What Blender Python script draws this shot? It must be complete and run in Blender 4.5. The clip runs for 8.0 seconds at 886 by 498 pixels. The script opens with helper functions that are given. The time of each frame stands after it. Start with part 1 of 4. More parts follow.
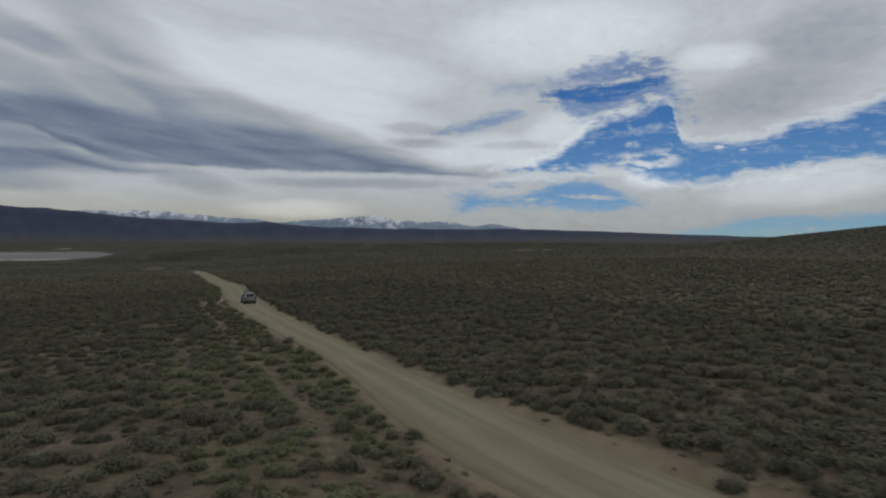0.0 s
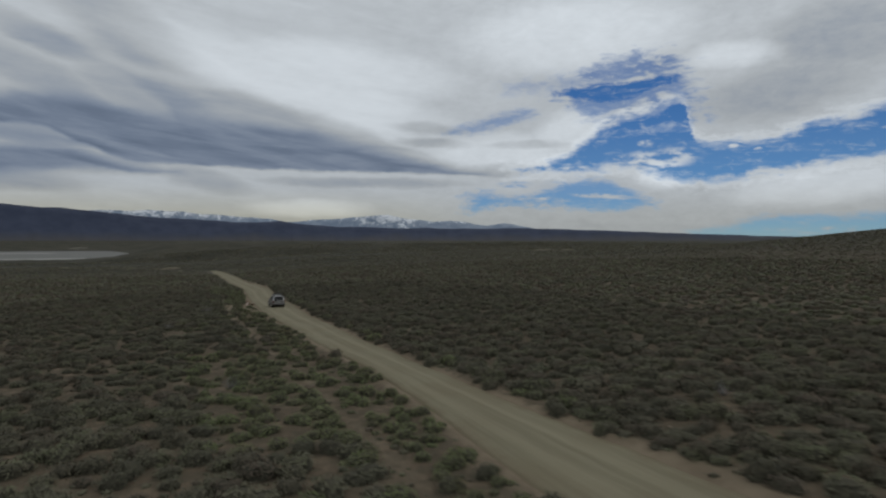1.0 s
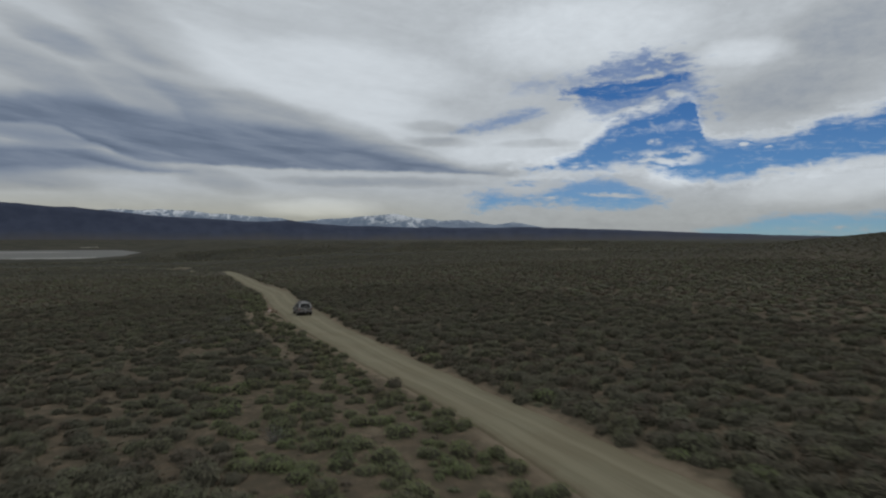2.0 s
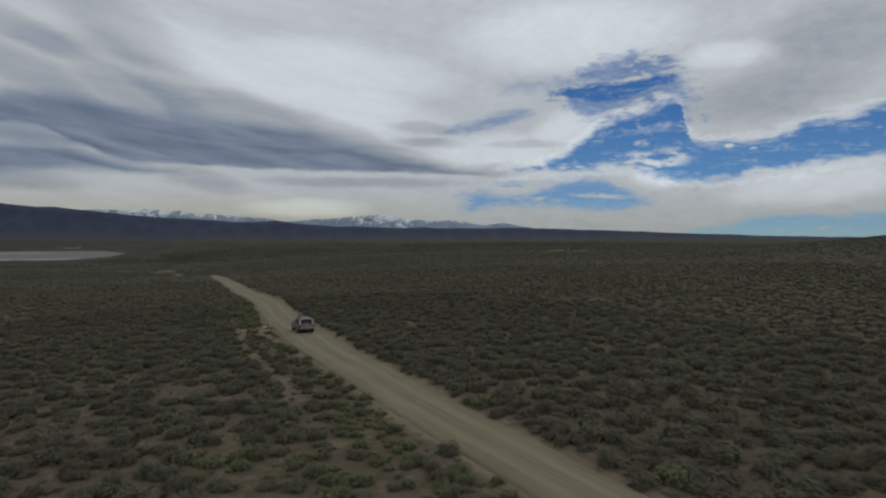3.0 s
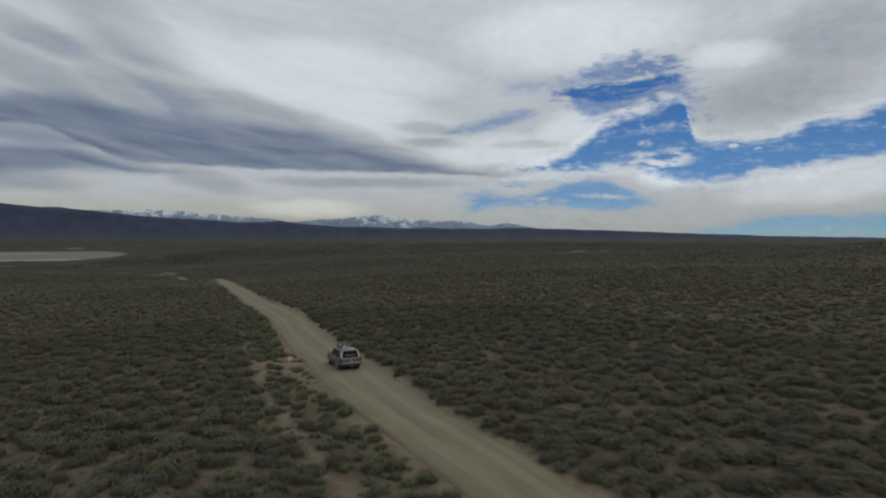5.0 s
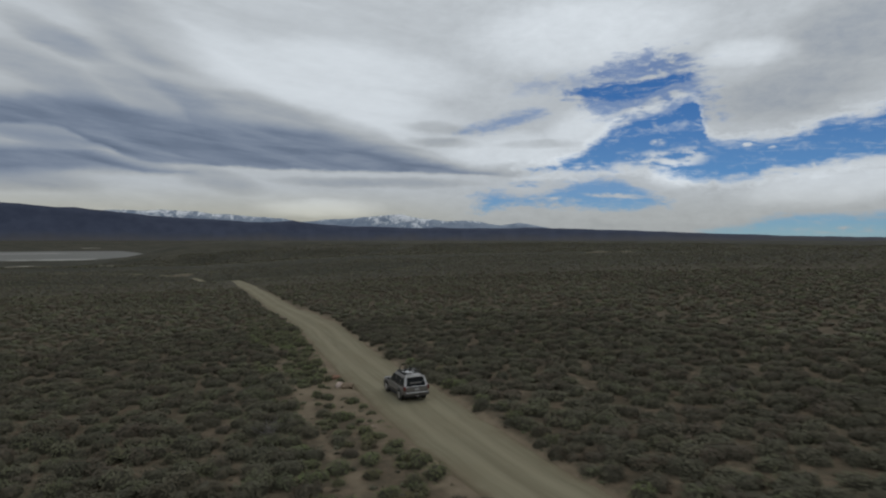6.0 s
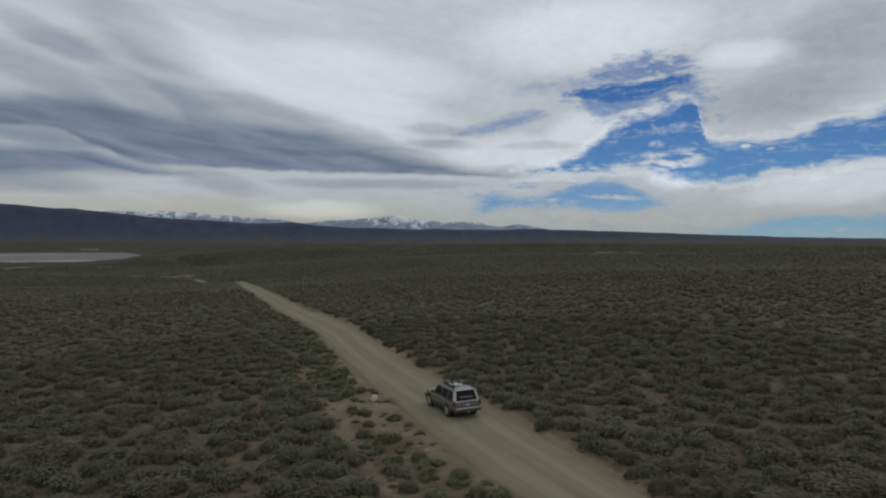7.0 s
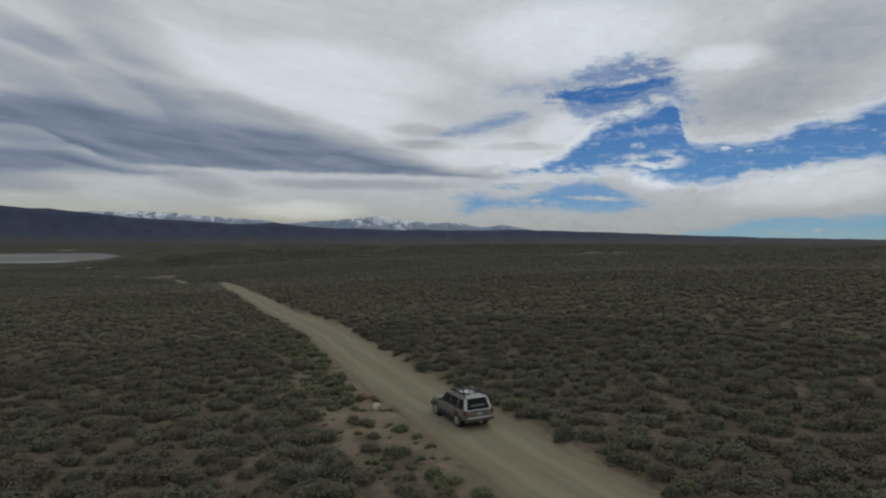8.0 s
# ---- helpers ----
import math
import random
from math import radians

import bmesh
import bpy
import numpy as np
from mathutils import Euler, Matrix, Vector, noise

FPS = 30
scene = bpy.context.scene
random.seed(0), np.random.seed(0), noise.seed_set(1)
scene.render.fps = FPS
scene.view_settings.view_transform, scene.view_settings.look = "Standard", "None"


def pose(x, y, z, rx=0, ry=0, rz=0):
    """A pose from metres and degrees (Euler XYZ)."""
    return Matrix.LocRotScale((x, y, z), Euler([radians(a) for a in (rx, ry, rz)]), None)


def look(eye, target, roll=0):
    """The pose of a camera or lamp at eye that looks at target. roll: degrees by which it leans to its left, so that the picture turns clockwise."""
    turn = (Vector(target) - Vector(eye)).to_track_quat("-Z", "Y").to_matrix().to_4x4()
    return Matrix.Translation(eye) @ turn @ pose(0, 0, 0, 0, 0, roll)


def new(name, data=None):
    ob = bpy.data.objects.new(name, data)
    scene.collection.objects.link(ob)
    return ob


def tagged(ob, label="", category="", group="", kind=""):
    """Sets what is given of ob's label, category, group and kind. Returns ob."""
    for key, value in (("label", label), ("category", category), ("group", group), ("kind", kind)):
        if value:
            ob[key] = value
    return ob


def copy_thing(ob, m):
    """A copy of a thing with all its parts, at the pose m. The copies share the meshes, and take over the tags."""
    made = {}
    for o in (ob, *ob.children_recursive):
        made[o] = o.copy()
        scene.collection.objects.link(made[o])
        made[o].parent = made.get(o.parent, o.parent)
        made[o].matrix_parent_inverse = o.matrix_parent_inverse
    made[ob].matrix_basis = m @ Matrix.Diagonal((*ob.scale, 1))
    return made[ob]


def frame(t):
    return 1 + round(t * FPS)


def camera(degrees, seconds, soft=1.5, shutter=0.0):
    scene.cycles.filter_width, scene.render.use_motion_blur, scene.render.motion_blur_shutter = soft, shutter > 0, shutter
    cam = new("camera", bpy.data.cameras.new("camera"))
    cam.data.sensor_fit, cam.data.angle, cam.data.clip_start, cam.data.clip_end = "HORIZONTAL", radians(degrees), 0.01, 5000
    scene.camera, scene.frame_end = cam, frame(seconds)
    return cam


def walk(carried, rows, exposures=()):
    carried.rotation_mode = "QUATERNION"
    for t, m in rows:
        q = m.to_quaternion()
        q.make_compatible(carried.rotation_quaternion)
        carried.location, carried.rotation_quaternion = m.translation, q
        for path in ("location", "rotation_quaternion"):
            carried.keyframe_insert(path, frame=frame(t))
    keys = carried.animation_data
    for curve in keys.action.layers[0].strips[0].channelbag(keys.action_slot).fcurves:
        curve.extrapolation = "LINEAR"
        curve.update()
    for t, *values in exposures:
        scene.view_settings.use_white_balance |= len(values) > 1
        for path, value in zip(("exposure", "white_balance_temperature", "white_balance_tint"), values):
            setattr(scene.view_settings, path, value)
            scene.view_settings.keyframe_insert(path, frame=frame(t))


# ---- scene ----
cam = camera(74.8, 8.0, soft=2.2, shutter=0.5)
# seconds, x, y, z, yaw, pitch of the flying camera
FLIGHT = [
    (0.0, -1.76, 1.68, 10.35, -0.17, -0.80),
    (0.5, -3.93, 4.85, 10.35, 0.18, -0.86),
    (1.0, -6.50, 8.78, 10.25, 0.95, -0.85),
    (1.5, -9.23, 13.21, 10.22, 1.56, -0.91),
    (1.7, -10.30, 15.13, 10.25, 1.77, -0.95),
    (2.8, -15.19, 26.73, 10.89, 1.30, -0.89),
    (3.0, -16.07, 28.50, 10.95, 0.61, -0.89),
    (3.5, -17.48, 32.36, 10.97, 0.15, -0.89),
    (4.0, -19.19, 36.65, 10.94, 0.14, -0.94),
    (4.5, -21.40, 41.95, 10.92, 0.67, -0.94),
    (4.7, -22.39, 44.06, 10.91, 0.81, -0.86),
    (5.8, -28.33, 54.57, 11.10, 1.73, -0.87),
    (6.0, -29.23, 55.92, 11.08, 2.03, -0.88),
    (6.5, -31.22, 58.57, 10.87, 2.11, -0.80),
    (7.0, -32.66, 60.58, 10.65, 1.92, -0.74),
    (7.5, -33.47, 62.10, 10.51, 1.34, -0.69),
    (8.0, -34.16, 63.08, 10.40, 0.32, -0.67),
]
walk(cam, [(t, pose(x, y, z, 90 + p, 0, yaw)) for t, x, y, z, yaw, p in FLIGHT],
     exposures=[(0.0, -0.03), (1.5, -0.05), (3.0, -0.06), (3.6, -0.09), (4.0, -0.06), (4.5, 0.02), (8.0, 0.03)])

# ---------------------------------------------------------------- sky and light
SUN_AZ, SUN_EL = 20.0, 52.0      # degrees to the right of +y, and above the horizon


class Nodes:
    """Short calls for a node tree."""

    def __init__(self, tree):
        self.tree = tree
        tree.nodes.clear()

    def put(self, kind):
        return self.tree.nodes.new(kind)

    def wire(self, value, socket):
        if isinstance(value, bpy.types.NodeSocket):
            self.tree.links.new(value, socket)
        else:
            socket.default_value = value

    def math(self, op, a, b=0.0, c=0.0, clamp=False):
        n = self.put("ShaderNodeMath")
        n.operation, n.use_clamp = op, clamp
        for i, v in enumerate((a, b, c)):
            self.wire(v, n.inputs[i])
        return n.outputs[0]

    def ramp(self, v, lo, hi, a=0.0, b=1.0, smooth=True):
        n = self.put("ShaderNodeMapRange")
        n.interpolation_type, n.clamp = "SMOOTHSTEP" if smooth else "LINEAR", True
        self.wire(v, n.inputs[0])
        for i, x in enumerate((lo, hi, a, b)):
            n.inputs[1 + i].default_value = x
        return n.outputs[0]

    def noise(self, vec, scale, detail=4.0, rough=0.55, distort=0.0):
        n = self.put("ShaderNodeTexNoise")
        if vec is not None:
            self.wire(vec, n.inputs["Vector"])
        for k, v in (("Scale", scale), ("Detail", detail), ("Roughness", rough), ("Distortion", distort)):
            n.inputs[k].default_value = v
        return n.outputs[0]

    def mix(self, fac, a, b):
        n = self.put("ShaderNodeMix")
        n.data_type = "RGBA"
        self.wire(fac, n.inputs[0])
        for v, i in ((a, 6), (b, 7)):
            self.wire((*v, 1.0) if isinstance(v, tuple) else v, n.inputs[i])
        return n.outputs[2]

    def put_shift(self, vec, by):
        n = self.put("ShaderNodeVectorMath")
        n.operation = "ADD"
        self.wire(vec, n.inputs[0])
        n.inputs[1].default_value = (by, by * 0.7, 0.0)
        return n.outputs[0]

    def vec(self, x, y, z=0.0):
        n = self.put("ShaderNodeCombineXYZ")
        for i, v in enumerate((x, y, z)):
            self.wire(v, n.inputs[i])
        return n.outputs[0]


def make_sky():
    world = bpy.data.worlds.new("sky")
    scene.world = world
    world.use_nodes = True
    N = Nodes(world.node_tree)
    sep = N.put("ShaderNodeSeparateXYZ")
    N.wire(N.put("ShaderNodeTexCoord").outputs["Generated"], sep.inputs[0])
    x, y, z = sep.outputs
    flat = N.math("SQRT", N.math("ADD", N.math("MULTIPLY", x, x), N.math("MULTIPLY", y, y)))
    az = N.math("MULTIPLY", N.math("ARCTAN2", x, y), 57.2958)
    el = N.math("MULTIPLY", N.math("ARCTAN2", z, flat), 57.2958)

    def grain(a, e, shear=0.0, shift=0.0):
        """Place on the sky, stretched along the azimuth; shear tips the streaks down to the right."""
        return N.vec(N.math("ADD", N.math("MULTIPLY", az, a), shift), N.math("ADD", N.math("MULTIPLY", el, e), N.math("MULTIPLY", az, shear)))

    def centred(vec, scale, detail, rough, distort=0.0):
        return N.math("SUBTRACT", N.noise(vec, scale, detail, rough, distort), 0.5)

    def total(*terms):
        out = None
        for value, k in terms:
            t = N.math("MULTIPLY", value, k)
            out = t if out is None else N.math("ADD", out, t)
        return out

    # the air drags the cloud edges about
    w1, w2 = centred(grain(0.1, 0.26), 2.2, 5.0, 0.6), centred(grain(0.1, 0.26, 0.0, 7.3), 2.6, 5.0, 0.6)
    azw = N.math("ADD", az, N.math("MULTIPLY", w1, 1.9))
    elw = N.math("ADD", el, N.math("MULTIPLY", w2, 0.8))

    def ellipse(a, e, half_a, half_e, tilt):
        c, k = math.cos(radians(tilt)), math.sin(radians(tilt))
        da, de = N.math("SUBTRACT", azw, a), N.math("SUBTRACT", elw, e)
        u = N.math("ADD", N.math("MULTIPLY", da, c / half_a), N.math("MULTIPLY", de, k / half_a))
        v = N.math("ADD", N.math("MULTIPLY", da, -k / half_e), N.math("MULTIPLY", de, c / half_e))
        return N.math("SUBTRACT", 1.0, N.math("ADD", N.math("MULTIPLY", u, u), N.math("MULTIPLY", v, v)))

    def union(shapes, lo, hi):
        out = None
        for shape in shapes:
            e = N.ramp(ellipse(*shape), lo, hi)
            out = e if out is None else N.math("MAXIMUM", out, e)
        return out

    where = N.math("DIVIDE", N.math("ADD", azw, 50.0), 100.0)

    def edge(line):
        """Elevation of an edge of cloud over the azimuth."""
        r = N.put("ShaderNodeValToRGB")
        N.wire(where, r.inputs[0])
        r.color_ramp.interpolation = "B_SPLINE" if len(line) > 6 else "LINEAR"
        els = r.color_ramp.elements
        while len(els) > 1:
            els.remove(els[-1])
        for k, (a, e) in enumerate(line):
            at = (a + 50.0) / 100.0
            p = els[0] if k == 0 else els.new(at)
            p.position, p.color = at, ((e + 5.0) / 40.0, (e + 5.0) / 40.0, (e + 5.0) / 40.0, 1.0)
        return N.math("SUBTRACT", N.math("MULTIPLY", r.outputs[0], 40.0), 5.0)

    def between(upper, lower, above=1.0, below=1.0, end=0.5):
        """Degrees inside the strip between two edges, negative outside; the factors make an edge softer or crisper."""
        inside = N.math("MINIMUM", N.math("MULTIPLY", N.math("SUBTRACT", edge(upper), elw), above), N.math("MULTIPLY", N.math("SUBTRACT", elw, edge(lower)), below))
        ends = N.math("MINIMUM", N.math("SUBTRACT", azw, upper[0][0]), N.math("SUBTRACT", upper[-1][0], azw))
        return N.math("MINIMUM", inside, N.math("MULTIPLY", ends, end))

    fine = centred(grain(0.1, 0.3), 6.0, 8.0, 0.62, 0.3)
    puffy = centred(grain(0.16, 0.26), 3.4, 8.0, 0.58, 0.4)
    soft = centred(grain(0.1, 0.26), 1.6, 5.0, 0.55, 0.2)
    streak = centred(grain(0.07, 0.5, 0.03), 2.2, 7.0, 0.6, 0.3)
    combed = centred(grain(0.05, 0.36, 0.062), 1.5, 5.0, 0.5, 0.6)      # layers of the lens cloud, dipping to the right
    curl = centred(grain(0.2, 0.4), 4.0, 9.0, 0.62, 0.9)
    lens = N.ramp(az, -8.0, 8.0, 1.0, 0.0)
    torn = N.ramp(az, -10.0, 6.0, 0.25, 1.0)
    fluff = total((fine, 2.2), (puffy, 1.4), (curl, 1.8), (streak, 1.8))
    # blue gaps between edges of cloud: azimuth and elevation of the upper and the lower edge
    blue, rim = None, None
    for upper, lower, ragged, gentle, most in (
            ([(6.6, 6.73), (8.2, 7.02), (9.6, 7.53), (11.2, 8.13), (12.8, 9.35), (14.3, 10.74), (16.4, 11.51), (18.9, 11.80), (20.4, 12.68), (21.3, 13.18), (22.0, 11.56), (22.5, 8.85), (24.2, 8.64), (26.0, 8.66), (28.2, 8.72), (29.4, 8.90), (31.1, 9.63), (32.6, 9.82), (34.2, 10.00), (35.3, 10.26), (36.6, 10.81), (39.1, 11.57)], [(6.6, 6.51), (8.2, 6.64), (9.6, 6.56), (11.2, 6.10), (13.3, 6.58), (15.4, 7.04), (16.9, 6.88), (18.4, 6.31), (19.9, 5.73), (21.4, 5.42), (23.7, 5.23), (26.0, 5.42), (27.7, 5.87), (30.3, 6.01), (32.3, 6.34), (34.2, 6.56), (36.7, 6.49), (39.1, 6.49)], 0.62, 0.8, 1.0),
            ([(9.8, 14.15), (12.2, 14.49), (14.3, 14.57), (16.4, 14.67), (18.9, 15.01), (20.6, 15.09), (21.6, 14.61)], [(9.8, 13.74), (12.2, 12.96), (14.3, 12.54), (16.4, 12.77), (18.4, 13.33), (20.4, 13.85), (21.6, 13.83)], 0.5, 0.6, 1.0),
            ([(11.7, 15.48), (14.3, 16.50), (16.4, 16.83), (18.9, 16.84), (20.6, 16.52), (21.3, 15.88)], [(11.7, 14.98), (14.3, 14.52), (16.4, 14.47), (18.9, 14.67), (20.6, 14.80), (21.3, 14.83)], 1.3, 1.3, 0.75),
            ([(9.0, 13.36), (11.2, 13.68), (13.3, 13.98), (15.9, 14.31), (18.9, 14.57), (20.8, 14.97), (21.9, 14.29), (22.8, 12.75)], [(9.0, 13.26), (11.2, 12.86), (13.3, 11.31), (15.9, 9.84), (18.9, 8.96), (20.9, 8.95), (21.9, 9.59), (22.9, 11.29)], 1.3, 1.5, 0.75),
            ([(5.5, 14.92), (7.4, 15.17), (10.1, 15.46), (11.7, 15.68), (13.3, 15.78)], [(5.5, 14.31), (7.4, 14.14), (10.1, 14.24), (11.7, 14.17), (13.3, 13.98)], 1.0, 1.6, 0.45),
            ([(-0.8, 10.58), (1.9, 11.53), (4.7, 12.29), (6.9, 12.50), (8.4, 12.29)], [(-0.8, 10.26), (1.9, 10.30), (4.7, 10.86), (6.9, 11.60), (8.4, 11.98)], 0.6, 0.9, 0.6),
            ([(1.3, 4.79), (3.0, 4.84), (5.2, 4.33), (7.4, 4.25), (9.1, 4.95), (11.2, 5.77), (13.8, 6.03), (15.9, 5.44), (17.4, 4.35), (19.0, 3.58)], [(1.3, 2.57), (3.0, 3.07), (5.8, 3.39), (8.5, 3.31), (11.2, 3.17), (13.9, 2.71), (15.9, 2.68), (17.5, 2.98), (19.0, 3.26)], 0.75, 0.9, 0.85),
            ([(22.1, 0.83), (25.6, 1.41), (27.3, 2.08), (30.3, 2.30), (32.7, 2.06), (35.0, 2.14), (36.7, 2.31), (39.8, 2.38)], [(22.6, -0.81), (25.6, -0.79), (27.4, -0.78), (30.3, -0.76), (32.7, -0.74), (35.0, -0.72), (36.7, -0.70), (39.8, -0.67)], 0.45, 0.8, 0.86)):
        d = N.math("ADD", between(upper, lower), N.math("MULTIPLY", fluff, ragged))
        rim = d if rim is None else rim
        d = N.ramp(d, -0.45 * gentle, 0.75 * gentle, 0.0, most)
        blue = d if blue is None else N.math("MAXIMUM", blue, d)
    faint = N.math("MULTIPLY", union([(6.3, 5.47, 1.6, 0.27, -0), (22.0, 12.34, 0.9, 1.46, -0), (12.3, 5.11, 3.1, 0.97, -0)], -1.0, 1.0), N.ramp(N.math("ADD", fine, streak), -0.15, 0.2, 0.1, 0.85))
    blue = N.math("MAXIMUM", blue, faint)
    wisps = union([(18.3, 8.99, 0.6, 0.31, -0), (25.8, 8.28, 0.4, 0.15, -0), (27.6, 7.90, 0.3, 0.14, -0), (19.7, 7.39, 2.9, 0.92, 6), (16.9, 7.35, 2.5, 0.73, 10), (28.2, 8.82, 1.0, 0.14, -0), (16.9, 11.93, 3.5, 0.45, 8), (19.4, 12.95, 2.2, 0.44, 12), (15.1, 11.07, 2.0, 0.51, 15), (14.4, 4.20, 2.8, 0.21, -4), (11.2, 6.64, 1.8, 0.38, 6), (8.2, 3.97, 3.8, 0.16, -2), (24.2, 1.33, 1.2, 0.30, -4), (34.2, 0.92, 2.0, 0.27, -0), (21.6, 1.51, 1.4, 0.41, -0)], -0.9, 0.9)
    wisps = N.math("MULTIPLY", wisps, N.ramp(N.math("ADD", puffy, streak), -0.16, 0.12, 0.0, 0.95))
    veil = N.ramp(N.math("ADD", streak, N.math("MULTIPLY", curl, 0.7)), -0.02, 0.32, 0.0, 0.5)
    blue = N.math("MULTIPLY", blue, N.math("SUBTRACT", 1.0, N.math("MAXIMUM", wisps, veil)))
    # brightness of the cloud deck
    bright = union([(-15.0, 14.46, 12.5, 1.99, -14), (-8.6, 12.43, 5.0, 2.59, -10), (-10.8, 16.20, 8.8, 1.99, -5), (-5.3, 8.23, 3.3, 0.54, -8), (25.5, 15.99, 3.3, 0.91, -0), (11.7, 19.02, 8.6, 2.84, -0), (4.7, 8.49, 6.0, 1.51, -0), (11.2, 10.46, 3.2, 1.57, 20), (31.9, 4.42, 5.6, 1.21, 5), (19.9, 5.94, 1.9, 1.13, -0), (-14.0, 3.05, 4.8, 0.70, -0)], -1.4, 1.0)
    shade = union([(-35.8, 8.68, 4.3, 0.53, -10), (-30.3, 6.71, 3.9, 0.48, -8), (29.0, 12.57, 5.5, 1.82, 8), (33.3, 16.31, 4.3, 2.50, -0), (-29.5, 17.84, 4.9, 1.74, -25), (-35.7, 16.12, 3.5, 0.91, -20), (-2.6, 10.90, 3.1, 0.48, -4), (-2.0, 9.50, 2.8, 0.38, -4), (4.7, 6.86, 3.3, 0.55, -0), (-8.6, 5.62, 7.8, 0.44, -0), (-23.1, 5.46, 3.4, 0.81, -10), (-37.3, 4.74, 4.2, 0.71, -0), (-37.3, 8.53, 4.2, 0.52, -8), (-28.1, 12.59, 5.0, 1.03, -14), (-36.5, 13.54, 4.6, 1.06, -12), (7.4, 9.25, 3.2, 0.32, -0)], -1.5, 1.0)
    lit = N.math("ADD", 0.475, N.math("SUBTRACT", N.math("MULTIPLY", bright, 0.155), N.math("MULTIPLY", shade, 0.12)))
    lit = N.math("ADD", lit, total((N.math("MULTIPLY", soft, torn), 0.07), (streak, 0.05), (N.math("MULTIPLY", puffy, torn), 0.11), (N.math("MULTIPLY", combed, lens), 0.13), (N.math("MULTIPLY", curl, torn), 0.07), (fine, 0.06)))
    lit = N.math("ADD", lit, N.ramp(rim, -1.1, -0.15, 0.0, 0.1))          # sunlit rims along the largest gap
    ruffle = total((combed, 1.0), (fine, 0.35), (streak, 0.5))
    belly = None
    for upper, lower, above, below, soft_in, most in (
            ([(-49.6, 10.26), (-37.9, 11.96), (-36.1, 11.97), (-33.9, 12.29), (-31.5, 12.06), (-29.0, 11.51), (-25.9, 11.15), (-22.1, 11.06), (-18.7, 11.20), (-15.1, 10.67), (-11.3, 10.40), (-8.1, 9.85), (-4.2, 8.73), (0.2, 7.44), (3.6, 6.65)], [(-49.7, 7.99), (-38.0, 9.31), (-35.8, 9.22), (-33.9, 8.47), (-31.9, 7.63), (-30.3, 7.05), (-28.1, 6.70), (-24.5, 6.66), (-21.2, 6.66), (-16.1, 6.70), (-13.0, 6.57), (-8.1, 6.67), (-4.2, 6.49), (0.2, 6.39), (3.6, 6.38)], 0.75, 2.6, 0.9, 0.85),
            ([(-49.7, 6.55), (-38.0, 7.84), (-35.8, 7.88), (-33.5, 7.64), (-31.1, 6.99), (-28.6, 6.39), (-25.4, 6.16)], [(-49.7, 4.46), (-38.0, 5.31), (-35.8, 5.51), (-33.5, 5.61), (-31.1, 5.76), (-28.6, 5.85), (-25.4, 5.96)], 1.0, 0.9, 0.75, 0.88),
            ([(-49.6, 11.04), (-37.9, 12.88), (-35.8, 12.97), (-33.9, 13.00), (-31.5, 12.79), (-29.0, 11.98), (-25.9, 11.34), (-20.2, 10.90)], [(-49.7, 8.13), (-38.0, 9.66), (-35.8, 9.66), (-33.9, 9.65), (-31.5, 9.58), (-29.0, 9.53), (-25.9, 9.40), (-20.2, 9.27)], 0.5, 0.5, 1.2, 0.45),
            ([(-32.3, 14.99), (-30.2, 15.12), (-28.5, 14.63), (-25.8, 14.11), (-24.0, 13.93), (-21.1, 13.95), (-18.6, 13.61), (-16.1, 12.77), (-12.9, 12.17), (-9.7, 11.45), (-6.4, 10.10), (-2.0, 8.09)], [(-32.3, 14.29), (-30.2, 13.95), (-28.5, 13.24), (-25.9, 11.15), (-24.0, 7.84), (-21.2, 6.97), (-18.7, 6.87), (-16.1, 6.85), (-13.0, 6.73), (-9.7, 6.80), (-6.4, 6.75), (-2.0, 6.67)], 1.3, 1.0, 1.0, 0.36),
            ([(-49.6, 14.43), (-37.9, 16.75), (-35.7, 16.78), (-33.8, 17.31), (-31.4, 17.74), (-28.9, 17.01), (-25.8, 15.33)], [(-49.6, 13.05), (-37.9, 14.96), (-35.7, 14.60), (-33.9, 14.40), (-31.5, 14.41), (-28.9, 14.20), (-25.8, 13.54)], 0.7, 0.7, 1.3, 0.3),
            ([(-49.6, 10.61), (-37.9, 12.38), (-34.3, 12.50), (-30.2, 12.35), (-25.8, 12.11), (-22.1, 11.95)], [(-49.7, 3.44), (-38.0, 4.39), (-34.3, 4.92), (-30.3, 5.42), (-25.9, 5.94), (-22.1, 6.31)], 0.4, 0.5, 1.6, 0.3)):
        d = N.ramp(N.math("ADD", between(upper, lower, above, below, 0.3), N.math("MULTIPLY", ruffle, 0.5)), -0.3, soft_in, 0.0, most)
        d = N.math("SUBTRACT", 1.0, d)
        belly = d if belly is None else N.math("MULTIPLY", belly, d)
    dark = N.math("MULTIPLY", N.math("SUBTRACT", 1.0, belly), N.ramp(N.math("ADD", combed, N.math("MULTIPLY", streak, 0.6)), -0.25, 0.3, 1.06, 0.78))
    lit = N.math("MULTIPLY", lit, N.math("SUBTRACT", 1.0, N.math("MULTIPLY", dark, 0.68)))
    tint = N.mix(N.ramp(lit, 0.42, 0.13), (0.925, 1.0, 1.07), (0.76, 0.98, 1.38))
    tint = N.mix(N.math("MULTIPLY", N.ramp(el, 1.5, 5.5, 0.9, 0.0), N.ramp(az, -14.0, 6.0, 1.0, 0.3)), tint, (1.0, 1.0, 0.86))
    lit = N.math("MULTIPLY", lit, N.ramp(el, -1.0, 7.0, 0.72, 1.0))
    lit = N.math("MULTIPLY", lit, N.ramp(el, 8.0, 24.0, 1.0, 1.1))
